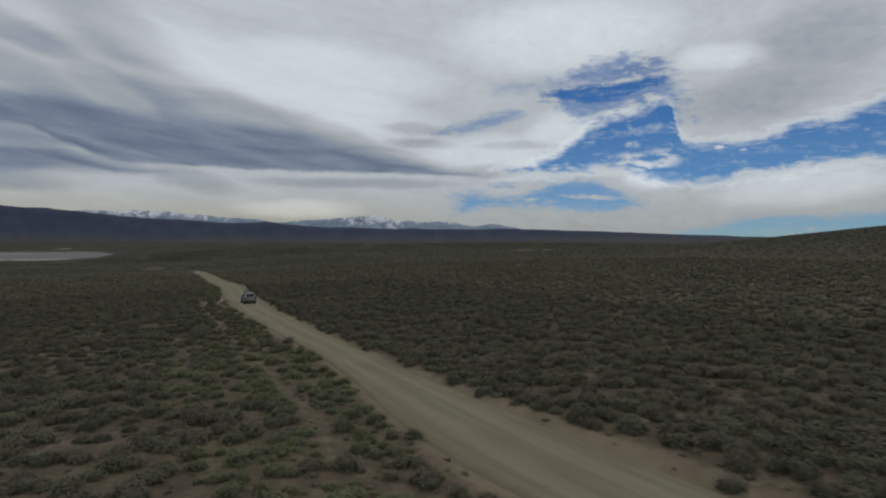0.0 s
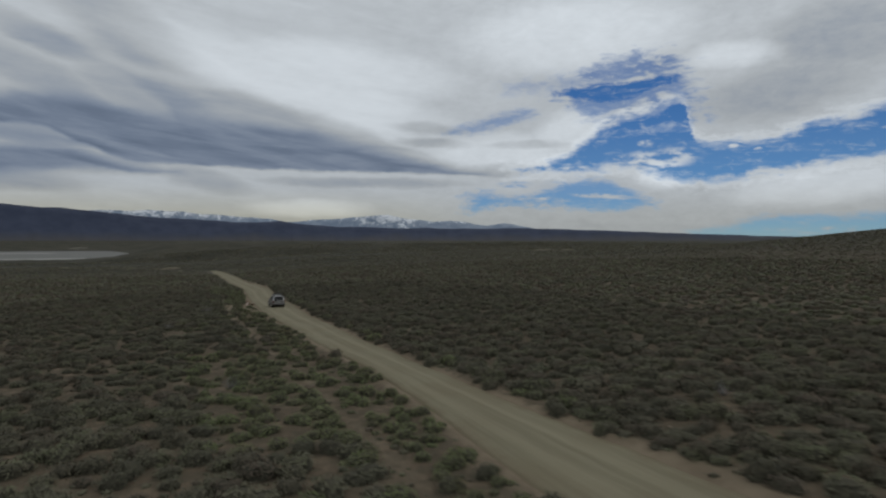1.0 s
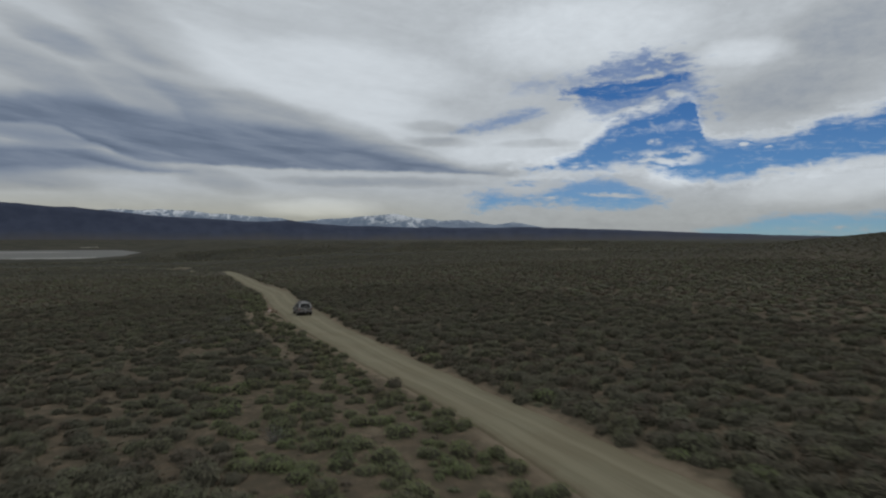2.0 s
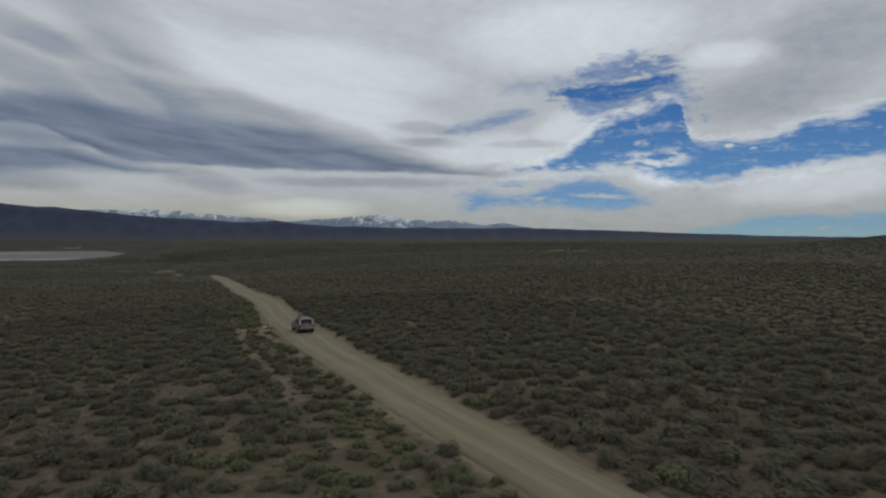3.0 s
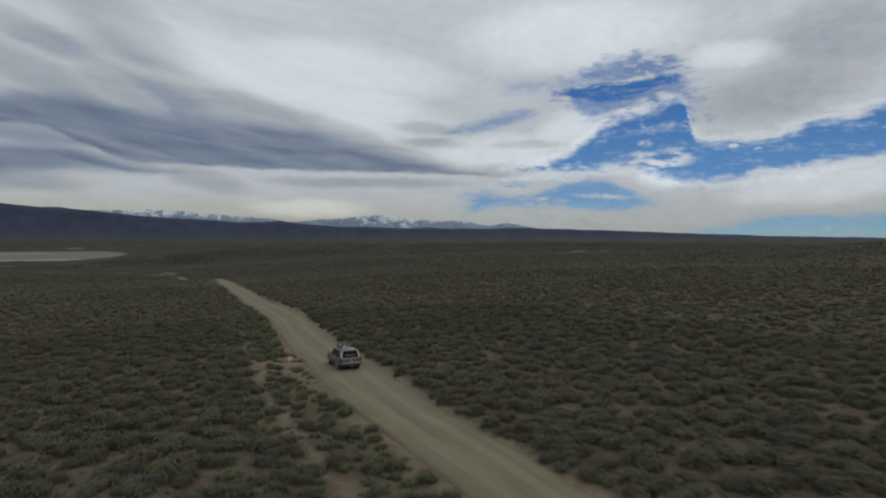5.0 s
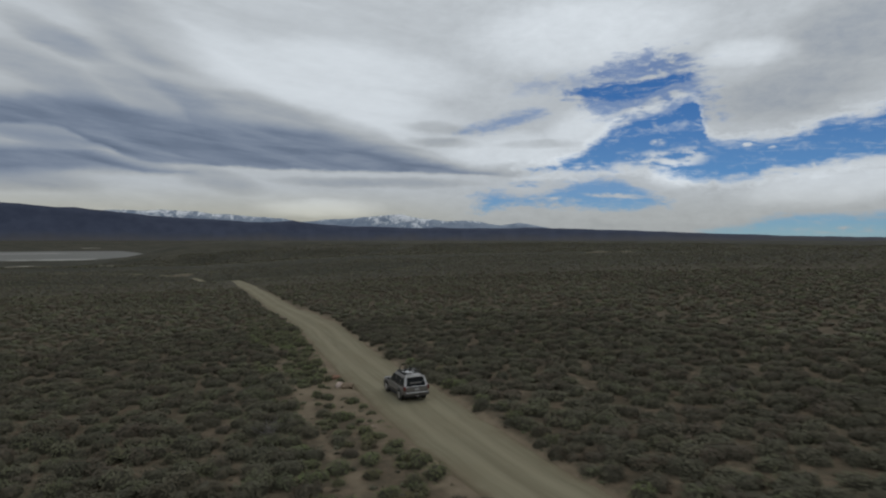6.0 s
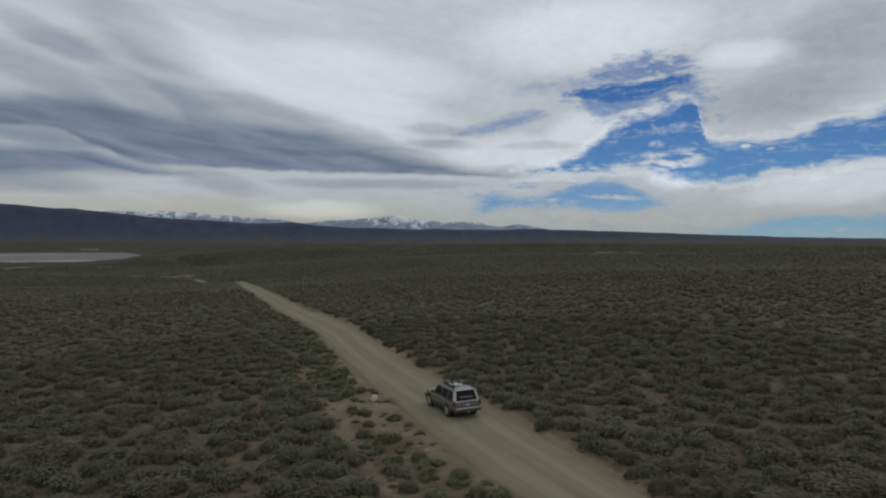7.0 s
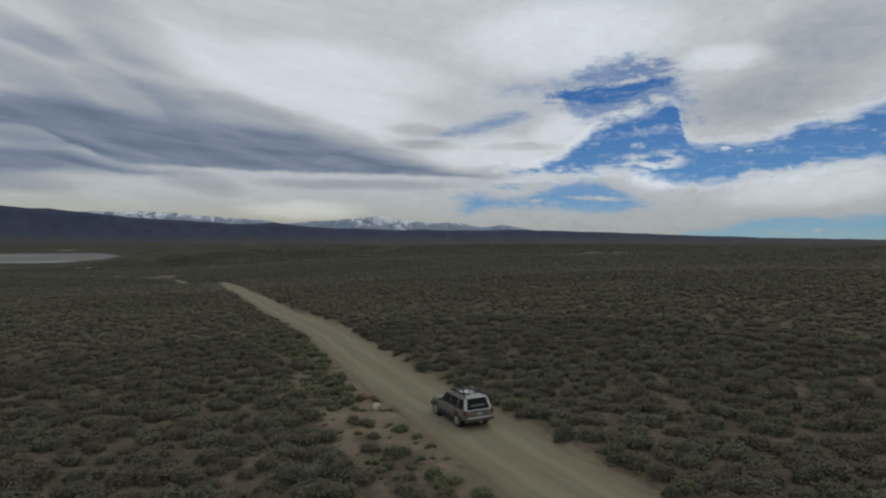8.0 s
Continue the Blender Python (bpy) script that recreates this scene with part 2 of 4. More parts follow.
    scale = N.put("ShaderNodeVectorMath")
    scale.operation = "SCALE"
    N.wire(tint, scale.inputs[0])
    N.wire(lit, scale.inputs["Scale"])
    sky = N.put("ShaderNodeTexSky")
    sky.sky_type, sky.sun_disc, sky.sun_elevation, sky.sun_rotation = "NISHITA", False, radians(SUN_EL), radians(SUN_AZ)
    sky.air_density, sky.dust_density, sky.ozone_density, sky.altitude = 1.0, 0.2, 3.0, 1900
    deep = N.put("ShaderNodeHueSaturation")
    deep.inputs["Saturation"].default_value = 1.3
    deep.inputs["Hue"].default_value = 0.507
    low = N.put("ShaderNodeVectorMath")
    low.operation = "MULTIPLY"
    N.wire(sky.outputs[0], low.inputs[0])
    N.wire(N.mix(N.ramp(el, 0.0, 9.0), (0.6, 0.83, 1.12), (1.0, 1.02, 1.06)), low.inputs[1])
    N.wire(low.outputs[0], deep.inputs["Color"])
    clear = N.put("ShaderNodeBackground")
    N.wire(deep.outputs[0], clear.inputs[0])
    clear.inputs[1].default_value = 0.047
    cloud = N.put("ShaderNodeBackground")
    N.wire(scale.outputs[0], cloud.inputs[0])
    cloud.inputs[1].default_value = 1.0
    both = N.put("ShaderNodeMixShader")
    N.wire(blue, both.inputs[0])
    N.wire(cloud.outputs[0], both.inputs[1])
    N.wire(clear.outputs[0], both.inputs[2])
    N.wire(both.outputs[0], N.put("ShaderNodeOutputWorld").inputs[0])


make_sky()
sun = new("sun", bpy.data.lights.new("sun", "SUN"))
sun.data.energy, sun.data.angle, sun.data.color = 0.35, radians(14), (1.0, 0.95, 0.88)
sun_way = Vector((math.sin(radians(SUN_AZ)) * math.cos(radians(SUN_EL)), math.cos(radians(SUN_AZ)) * math.cos(radians(SUN_EL)), math.sin(radians(SUN_EL))))
sun.matrix_world = look(sun_way * 200, (0, 0, 0))


# ---------------------------------------------------------------- materials
def surface(name, rough=0.8, metal=0.0):
    mat = bpy.data.materials.new(name)
    mat.use_nodes = True
    N = Nodes(mat.node_tree)
    b = N.put("ShaderNodeBsdfPrincipled")
    b.inputs["Roughness"].default_value, b.inputs["Metallic"].default_value = rough, metal
    if rough > 0.84:
        b.inputs["Specular IOR Level"].default_value = 0.08
    N.wire(b.outputs[0], N.put("ShaderNodeOutputMaterial").inputs[0])
    return mat, N, b


def bump(N, b, height, strength, distance):
    n = N.put("ShaderNodeBump")
    n.inputs["Strength"].default_value, n.inputs["Distance"].default_value = strength, distance
    N.wire(height, n.inputs["Height"])
    N.wire(n.outputs[0], b.inputs["Normal"])


def plain(name, col, rough=0.6, metal=0.0, spread=0.25, scale=6.0, coat=0.0):
    """Paint, plastic, rubber and the like, with a little grime."""
    mat, N, b = surface(name, rough, metal)
    co = N.put("ShaderNodeTexCoord").outputs["Object"]
    n = N.math("ADD", N.math("MULTIPLY", N.noise(co, scale, 5), 0.6), N.math("MULTIPLY", N.noise(co, scale * 7, 3), 0.4))
    lo = tuple(c * (1 - spread) for c in col)
    hi = tuple(min(1.0, c * (1 + spread)) for c in col)
    N.wire(N.mix(N.ramp(n, 0.3, 0.7), lo, hi), b.inputs["Base Color"])
    b.inputs["Coat Weight"].default_value = coat
    return mat


def soil_material():
    mat, N, b = surface("dry_soil", 0.95)
    geo = N.put("ShaderNodeNewGeometry")
    pos = geo.outputs["Position"]
    big, mid, small = N.noise(pos, 0.035, 5), N.noise(pos, 0.5, 6, 0.6), N.noise(pos, 9.0, 6, 0.7)
    tan = N.mix(N.ramp(mid, 0.35, 0.7), (0.122, 0.091, 0.062), (0.202, 0.153, 0.106))
    tan = N.mix(N.ramp(small, 0.42, 0.7, 0.0, 0.5), tan, (0.09, 0.073, 0.05))
    litter = N.mix(N.noise(pos, 3.0, 4), (0.054, 0.048, 0.034), (0.102, 0.086, 0.058))
    near = N.mix(N.ramp(N.noise(pos, 1.3, 5, 0.65), 0.36, 0.6, 0.1, 0.75), tan, litter)
    # far off the shrubs close up into one cover
    cover = N.mix(N.ramp(N.noise(pos, 0.014, 9, 0.68), 0.38, 0.64), (0.042, 0.041, 0.029), (0.085, 0.077, 0.055))
    cover = N.mix(N.ramp(N.noise(pos, 0.12, 8, 0.75), 0.4, 0.62, 0.0, 0.8), cover, (0.042, 0.04, 0.029))
    pale = N.math("MULTIPLY", N.ramp(big, 0.6, 0.72), 0.5)
    cover = N.mix(pale, cover, (0.065, 0.06, 0.042))
    far = N.put("ShaderNodeVectorMath")
    far.operation = "DISTANCE"
    N.wire(pos, far.inputs[0])
    far.inputs[1].default_value = (-20, 60, 0)
    # graded spoil and dust lie along the road
    dust = N.put("ShaderNodeAttribute")
    dust.attribute_name = "shoulder"
    spoil = N.mix(N.ramp(mid, 0.35, 0.65), (0.162, 0.127, 0.087), (0.215, 0.172, 0.119))
    near = N.mix(N.ramp(N.math("ADD", dust.outputs["Fac"], N.math("MULTIPLY", N.math("SUBTRACT", N.noise(pos, 0.9, 5, 0.65), 0.5), 0.9)), 0.3, 0.75, 0.0, 0.9), near, spoil)
    N.wire(N.mix(N.ramp(far.outputs["Value"], 75, 210), near, cover), b.inputs["Base Color"])
    bump(N, b, N.math("ADD", mid, N.math("MULTIPLY", small, 0.4)), 0.7, 0.12)
    return mat


def road_material():
    mat, N, b = surface("graded_dirt", 0.95)
    uv = N.put("ShaderNodeSeparateXYZ")
    N.wire(N.put("ShaderNodeUVMap").outputs[0], uv.inputs[0])
    across, along = uv.outputs[0], uv.outputs[1]        # metres from the middle, metres along
    pos = N.put("ShaderNodeNewGeometry").outputs["Position"]
    drag = N.vec(N.math("MULTIPLY", across, 2.6), N.math("MULTIPLY", along, 0.1))
    base = N.mix(N.ramp(N.noise(drag, 1.0, 6, 0.65), 0.3, 0.7), (0.175, 0.155, 0.102), (0.225, 0.202, 0.136))
    base = N.mix(N.ramp(N.noise(pos, 0.22, 5), 0.4, 0.7, 0.0, 0.45), base, (0.17, 0.14, 0.089))
    # packed wheel tracks are paler and smoother than the loose gravel between them
    wander = N.math("ADD", across, N.math("MULTIPLY", N.math("SUBTRACT", N.noise(N.vec(0.0, N.math("MULTIPLY", along, 0.06)), 1.0, 2), 0.5), 0.8))
    lane = N.math("ABSOLUTE", N.math("SUBTRACT", N.math("ABSOLUTE", wander), 1.0))
    track = N.ramp(lane, 0.1, 0.65, 0.45, 0.0)
    base = N.mix(track, base, (0.268, 0.24, 0.163))
    edge = N.ramp(N.math("ADD", N.math("ABSOLUTE", across), N.math("MULTIPLY", N.math("SUBTRACT", N.noise(pos, 0.8, 5), 0.5), 1.8)), 1.9, 2.8, 0.0, 0.9)
    base = N.mix(edge, base, (0.172, 0.143, 0.094))
    grit = N.noise(pos, 14.0, 5, 0.7)
    base = N.mix(N.ramp(grit, 0.55, 0.75, 0.0, 0.35), base, (0.1, 0.085, 0.06))
    N.wire(base, b.inputs["Base Color"])
    bump(N, b, N.math("ADD", N.noise(drag, 1.0, 5), N.math("MULTIPLY", grit, 0.5)), 0.6, 0.06)
    return mat


def brush_material(name, dark, light, dry):
    mat, N, b = surface(name, 0.85)
    geo = N.put("ShaderNodeNewGeometry")
    pos = geo.outputs["Position"]
    each = N.put("ShaderNodeAttribute")
    each.attribute_name = "shrub"
    own = N.put("ShaderNodeObjectInfo").outputs["Random"]
    hue = N.math("FRACT", N.math("ADD", each.outputs["Fac"], own))
    leaf = N.mix(N.math("ADD", N.math("MULTIPLY", geo.outputs["Random Per Island"], 0.38), N.math("MULTIPLY", hue, 0.58)), dark, light)
    leaf = N.mix(N.ramp(N.math("FRACT", N.math("MULTIPLY", hue, 7.31)), 0.55, 0.95, 0.0, 0.75), leaf, (dry[0] * 0.72, dry[1] * 0.66, dry[2] * 0.7))
    leaf = N.mix(N.ramp(N.noise(pos, 0.55, 3, 0.6), 0.5, 0.7, 0.0, 0.4), leaf, dry)
    leaf = N.mix(N.ramp(N.noise(pos, 0.05, 4), 0.35, 0.7, 0.0, 0.45), leaf, dark)
    umber = N.math("MULTIPLY", N.ramp(N.noise(N.put_shift(pos, 31.0), 0.42, 2, 0.5), 0.5, 0.62), N.ramp(N.noise(N.put_shift(pos, 77.0), 0.04, 3), 0.4, 0.6, 0.2, 0.8))
    leaf = N.mix(umber, leaf, (dark[0] * 1.5, dark[1] * 1.08, dark[2] * 1.12))
    fresh = N.math("MULTIPLY", N.ramp(N.noise(N.put_shift(pos, 53.0), 0.5, 2, 0.5), 0.52, 0.64), 0.5)
    leaf = N.mix(fresh, leaf, (light[0] * 0.82, light[1] * 0.95, light[2] * 0.75))
    tuft = N.noise(pos, 16.0, 4, 0.7)
    leaf = N.mix(N.ramp(tuft, 0.3, 0.5, 0.35, 0.0), leaf, (dark[0] * 0.6, dark[1] * 0.6, dark[2] * 0.6))
    leaf = N.mix(N.ramp(tuft, 0.52, 0.7, 0.0, 0.35), leaf, (light[0] * 1.15, light[1] * 1.15, light[2] * 1.15))
    N.wire(leaf, b.inputs["Base Color"])
    b.inputs["Specular IOR Level"].default_value = 0.2
    return mat


def mountain_material(name, rock_a, rock_b, foot=None, snow=0.0, low=0.0, high=1.0):
    """Rock or forest in haze-tinted colours, a browner, hazier foot below and snow lying in the gullies above."""
    mat, N, b = surface(name, 0.95)
    pos = N.put("ShaderNodeNewGeometry").outputs["Position"]
    sep = N.put("ShaderNodeSeparateXYZ")
    N.wire(pos, sep.inputs[0])
    h = N.ramp(sep.outputs[2], low, high, 0.0, 1.0, False)
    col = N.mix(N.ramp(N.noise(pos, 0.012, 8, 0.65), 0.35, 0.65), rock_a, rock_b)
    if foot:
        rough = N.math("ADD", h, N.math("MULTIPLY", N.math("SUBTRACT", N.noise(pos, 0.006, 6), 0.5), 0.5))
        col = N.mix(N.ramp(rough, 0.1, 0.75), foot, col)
    if snow:
        tall = N.put("ShaderNodeVectorMath")
        tall.operation = "MULTIPLY"
        N.wire(pos, tall.inputs[0])
        tall.inputs[1].default_value = (1.0, 1.0, 1.3)
        n = N.math("ADD", N.math("MULTIPLY", h, 0.3), N.noise(tall.outputs[0], 0.017, 9, 0.7, 0.8))
        main = N.ramp(N.math("ABSOLUTE", N.math("ADD", sep.outputs[0], 430.0)), 40, 420, 0.1, 0.0)          # white spreads further round the main peak
        col = N.mix(N.ramp(N.math("ADD", n, main), 0.7, 0.86, 0.0, snow), col, (0.8, 0.82, 0.85))
    N.wire(col, b.inputs["Base Color"])
    return mat


SOIL, DIRT = soil_material(), road_material()
SAGE = brush_material("sagebrush_leaf", (0.0535, 0.053, 0.0345), (0.167, 0.157, 0.1), (0.152, 0.12, 0.086))
GREEN = brush_material("green_shrub_leaf", (0.078, 0.088, 0.042), (0.192, 0.204, 0.094), (0.152, 0.145, 0.08))
TWIG = plain("sage_twigs", (0.07, 0.064, 0.046), 0.95, spread=0.4, scale=1.5)
DEAD = brush_material("dead_shrub_twig", (0.16, 0.15, 0.14), (0.3, 0.29, 0.27), (0.22, 0.2, 0.18))
STONE = plain("pale_stone", (0.185, 0.145, 0.105), 0.95, spread=0.45, scale=5)
PALE = plain("pale_bare_earth", (0.17, 0.145, 0.105), 0.95, spread=0.35, scale=0.3)
RED_SOIL = plain("red_brown_earth", (0.21, 0.125, 0.085), 0.95, spread=0.3, scale=3)


# ---------------------------------------------------------------- the lie of the land
def lattice(ix, iy, seed):
    h = (ix.astype(np.int64) * 374761393 + iy.astype(np.int64) * 668265263 + seed * 974634041) & 0x7FFFFFFF
    h = ((h ^ (h >> 13)) * 1274126177) & 0x7FFFFFFF
    return ((h ^ (h >> 16)) & 0xFFFF) / 65535.0


def rough_field(x, y, size, seed=0, octaves=3):
    """Smooth noise between 0 and 1 with bumps of that size."""
    total, weight, amp = 0.0, 0.0, 1.0
    for k in range(octaves):
        u, v = x / size + 17.3 * k, y / size - 9.1 * k
        iu, iv = np.floor(u), np.floor(v)
        fu, fv = u - iu, v - iv
        fu, fv = fu * fu * (3 - 2 * fu), fv * fv * (3 - 2 * fv)
        a, b = lattice(iu, iv, seed + k), lattice(iu + 1, iv, seed + k)
        c, d = lattice(iu, iv + 1, seed + k), lattice(iu + 1, iv + 1, seed + k)
        total = total + amp * ((a * (1 - fu) + b * fu) * (1 - fv) + (c * (1 - fu) + d * fu) * fv)
        weight, amp, size = weight + amp, amp * 0.5, size * 0.5
    return total / weight


def step(lo, hi, v):
    t = np.clip((v - lo) / (hi - lo), 0, 1)
    return t * t * (3 - 2 * t)


def land(x, y):
    """Height of the ground. s: metres to the right of the road's line; a: metres along it."""
    x, y = np.asarray(x, float), np.asarray(y, float)
    s = (x + 28.5) * 0.889 + (y - 86) * 0.457
    a = (x + 28.5) * -0.457 + (y - 86) * 0.889
    z = 0.35 - 0.012 * np.clip(a, -150, 300) - 2.5 * step(250, 500, a)
    right = np.maximum(s - 3, 0)
    z = z + 11.0 * (1 - np.exp(-right / 185)) * (1 - 0.25 * step(60, 260, a))
    z = z + 10.0 * np.exp(-((s - 265) / 92) ** 2 - ((a - 5) / np.where(a > 5, 80, 62)) ** 2)
    z = z - 21 * step(120, 700, -s) * step(-200, 200, a)
    z = z - 32 * step(420, 820, a) * (1 - step(150, 500, s))
    z = z - (4.2 * np.exp(-((a - 208) / 24) ** 2) + 1.6 * step(205, 250, a)) * (1 - step(25, 100, s))      # the road dips out of sight
    z = -25 + 4 * np.log1p(np.exp((z + 25) / 4))          # level floor of the basin
    far = np.hypot(x + 20, y - 60)
    z = z + (8.5 - z) * step(2150, 3050, far)              # the plain climbs to the foot of the ridge
    mesa = step(640, 980, y + 120 * rough_field(x, y, 160, 3)) * step(-505, -385, x + 90 * rough_field(x, y, 90, 5)) * (1 - step(1200, 1500, y))
    z = z * (1 - mesa) + mesa * (7.6 + 1.2 * rough_field(x, y, 200, 8))
    hills = step(120, 300, far) * step(-22, -15, z)
    z = z + hills * 1.6 * (rough_field(x, y, 120, 11) - 0.5)
    off = step(3.0, 7.0, np.abs(s))
    return z + off * 0.35 * (rough_field(x, y, 7, 21) - 0.5) + 0.1 * (rough_field(x, y, 2.0, 31, 2) - 0.5)


def grid_mesh(name, X, Y, Z, mat, smooth=True, uv=None):
    n, m = X.shape
    verts = np.stack([X, Y, Z], -1).reshape(-1, 3)
    i = np.arange(n * m).reshape(n, m)
    quads = np.stack([i[:-1, :-1], i[1:, :-1], i[1:, 1:], i[:-1, 1:]], -1).reshape(-1, 4)
    me = bpy.data.meshes.new(name)
    me.from_pydata(verts.tolist(), [], quads.tolist())
    me.polygons.foreach_set("use_smooth", [smooth] * len(quads))
    if uv is not None:
        layer = me.uv_layers.new(name="UVMap")
        layer.data.foreach_set("uv", uv.reshape(-1, 2)[quads.ravel()].ravel())
    me.materials.append(mat)
    return new(name, me)


# middle of the road and half its width
ROAD = [(58.2, -92.8, 3.20), (31.2, -32.8, 3.33), (18.8, -0.8, 3.40), (9.8, 13.8, 3.35), (4.4, 22.8, 3.31), (0.9, 28.8, 3.23), (-1.7, 33.4, 3.06), (-4.1, 39.2, 2.61), (-6.9, 44.1, 2.20), (-10.8, 52.4, 2.07), (-16.1, 61.5, 2.25), 
        (-19.9, 68.9, 2.35), (-24.0, 77.0, 2.35), (-26.9, 82.0, 2.49), (-30.6, 90.0, 2.72), (-34.0, 98.0, 2.94), (-37.4, 105.0, 2.84), (-42.8, 117.9, 2.62), (-47.6, 130.1, 2.82), (-50.9, 137.2, 2.73), (-56.0, 146.3, 2.46), (-61.5, 156.4, 2.28), (-73.6, 181.8, 2.20), (-83.8, 202.7, 2.20), (-94.7, 222.5, 2.20), (-107.2, 247.4, 2.07), (-119.4, 270.5, 1.40), (-142.5, 293.6, 1.10), (-177.7, 312.7, 1.10), (-229.7, 330.8, 1.10)]


def road_line(spacing):
    """Points along the middle of the road: x, y, half width, metres along, direction."""
    p = np.array(ROAD, float)
    d = np.concatenate([[0], np.cumsum(np.hypot(*np.diff(p[:, :2], axis=0).T))])
    t = np.arange(0, d[-1], spacing)
    fine = np.stack([np.interp(t, d, p[:, k]) for k in range(3)], 1)
    k = np.ones(int(12 / spacing) | 1)
    pad = len(k) // 2
    full = np.pad(fine, ((pad, pad), (0, 0)), mode="reflect", reflect_type="odd")
    fine = np.stack([np.convolve(full[:, j], k / k.sum(), "valid") for j in range(3)], 1)
    g = np.gradient(fine[:, :2], axis=0)
    g /= np.linalg.norm(g, axis=1)[:, None]
    return fine, t, g


LINE, LINE_D, LINE_G = road_line(1.0)


def road_offset(x, y):
    """Metres from the middle of the road (positive to its right) and its half width there."""
    out, half = np.full(x.shape, 999.0), np.full(x.shape, 2.5)
    near = np.flatnonzero((x > -260) & (x < 80) & (y > -110) & (y < 350))
    for c in np.array_split(near, max(1, len(near) // 20000)):
        dx, dy = x[c][:, None] - LINE[:, 0], y[c][:, None] - LINE[:, 1]
        k = np.argmin(dx * dx + dy * dy, 1)
        r = np.arange(len(c))
        side = dx[r, k] * LINE_G[k, 1] - dy[r, k] * LINE_G[k, 0]
        dist = np.hypot(dx[r, k], dy[r, k])
        out[c], half[c] = np.where(side < 0, -dist, dist), LINE[k, 2]
    return out, half


def make_ground():
    # rings that widen with the distance, out to the foot of the mountains
    r = np.concatenate([[0.0], np.arange(1.0, 150, 1.2), np.geomspace(150, 4900, 150)])
    ang = np.linspace(0, 2 * math.pi, 301)
    Rr, A = np.meshgrid(r, ang, indexing="ij")
    X, Y = -18 + Rr * np.sin(A), 62 + Rr * np.cos(A)
    Z = land(X, Y)
    off, half = road_offset(X.ravel(), Y.ravel())
    wander = 1.4 * (rough_field(X, Y, 9, 85) - 0.5)
    trail = np.exp(-((off.reshape(X.shape) + 7.0 + wander) / 0.7) ** 2) * step(5, 20, Y) * (1 - step(108, 120, Y))     # bare foot trail beside the road
    reach = np.where(off.reshape(X.shape) > 0, 0.45 + 1.2 * step(8, 20, Y) * (1 - step(33, 40, Y)), 1.1 + 1.1 * step(62, 86, Y) * (1 - step(104, 116, Y)))          # dust lies wider on the left verge
    off, half = np.abs(off).reshape(X.shape), half.reshape(X.shape)
    Z -= 0.22 * (1 - step(half - 0.4, half + 0.5, off))          # the bed in which the road lies
    Z += 0.12 * np.exp(-((off - half - 0.6) / 0.5) ** 2) * (0.4 + rough_field(X, Y, 3, 41))   # graded berm
    ground = grid_mesh("ground", X, Y, Z, SOIL)
    shoulder = np.exp(-np.maximum(off - half, 0) / reach) + 0.5 * trail + 0.9 * np.exp(-((X + 37.4) ** 2 + (Y - 96.5) ** 2) / 9.0)
    ground.data.attributes.new("shoulder", "FLOAT", "POINT").data.foreach_set("value", np.clip(shoulder, 0, 1).ravel())
    tagged(ground, "dry tan soil plain between sagebrush, sloping up to a low hill", "ground", kind="structure")


def make_road():
    fine, t, g = road_line(0.6)
    u = np.linspace(-1, 1, 25)
    n = np.stack([g[:, 1], -g[:, 0]], 1)
    wob = fine[:, 2][:, None] + 0.5 * (rough_field(fine[:, 0][:, None] + 40 * np.sign(u), fine[:, 1][:, None] + 0 * u, 3.0, 51) - 0.3)
    W = wob * u
    X = fine[:, 0][:, None] + n[:, 0][:, None] * W
    Y = fine[:, 1][:, None] + n[:, 1][:, None] * W
    mid = land(fine[:, 0], fine[:, 1])[:, None]
    Z = land(X, Y) * 0.5 + mid * 0.5 + 0.05 * (1 - u ** 2) - 0.03
    Z -= 0.035 * (np.exp(-((W - 1.0) / 0.3) ** 2) + np.exp(-((W + 1.0) / 0.3) ** 2))          # wheel ruts
    Z += 0.03 * (rough_field(X, Y, 0.9, 61) - 0.5) - 0.25 * step(0.9, 1.0, np.abs(u))
    uv = np.stack([np.broadcast_to(u * 2.8, W.shape), np.broadcast_to(t[:, None], W.shape)], -1)
    tagged(grid_mesh("road", X, Y, Z, DIRT, uv=uv), "pale graded dirt road with wheel tracks through sagebrush", "road", kind="structure")


make_ground()
make_road()


# ---------------------------------------------------------------- distance
def make_range(name, profile, radius, depth, mat, jag, seed, label):
    """A range of hills on an arc: the crest follows azimuth and elevation, with spurs down to the plain on both sides."""
    az = np.linspace(profile[0][0], profile[-1][0], 420)
    el = np.interp(az, [p[0] for p in profile], [p[1] for p in profile])
    top = 10.6 + radius * np.tan(np.radians(el))
    top = top + jag * (rough_field(az * 1.1, az * 0 + seed, 1.0, seed, 3) - 0.5)
    q = np.linspace(-1, 1, 25)
    A, Q = np.meshgrid(np.radians(az), q, indexing="ij")
    Rr = radius + Q * depth
    X, Y = Rr * np.sin(A), Rr * np.cos(A)
    fall = np.abs(Q) ** 0.85
    base = -75.0
    spur = (rough_field(A * 60, Q * 1.5, 1.0, seed + 5, 4) - 0.5) * 0.5 * fall * (1 - fall) * 4
    Z = base + (top[:, None] - base) * np.clip(1 - fall + spur * 0.45, 0, 1)
    tagged(grid_mesh(name, X, Y, Z, mat), label, "mountains", kind="structure")


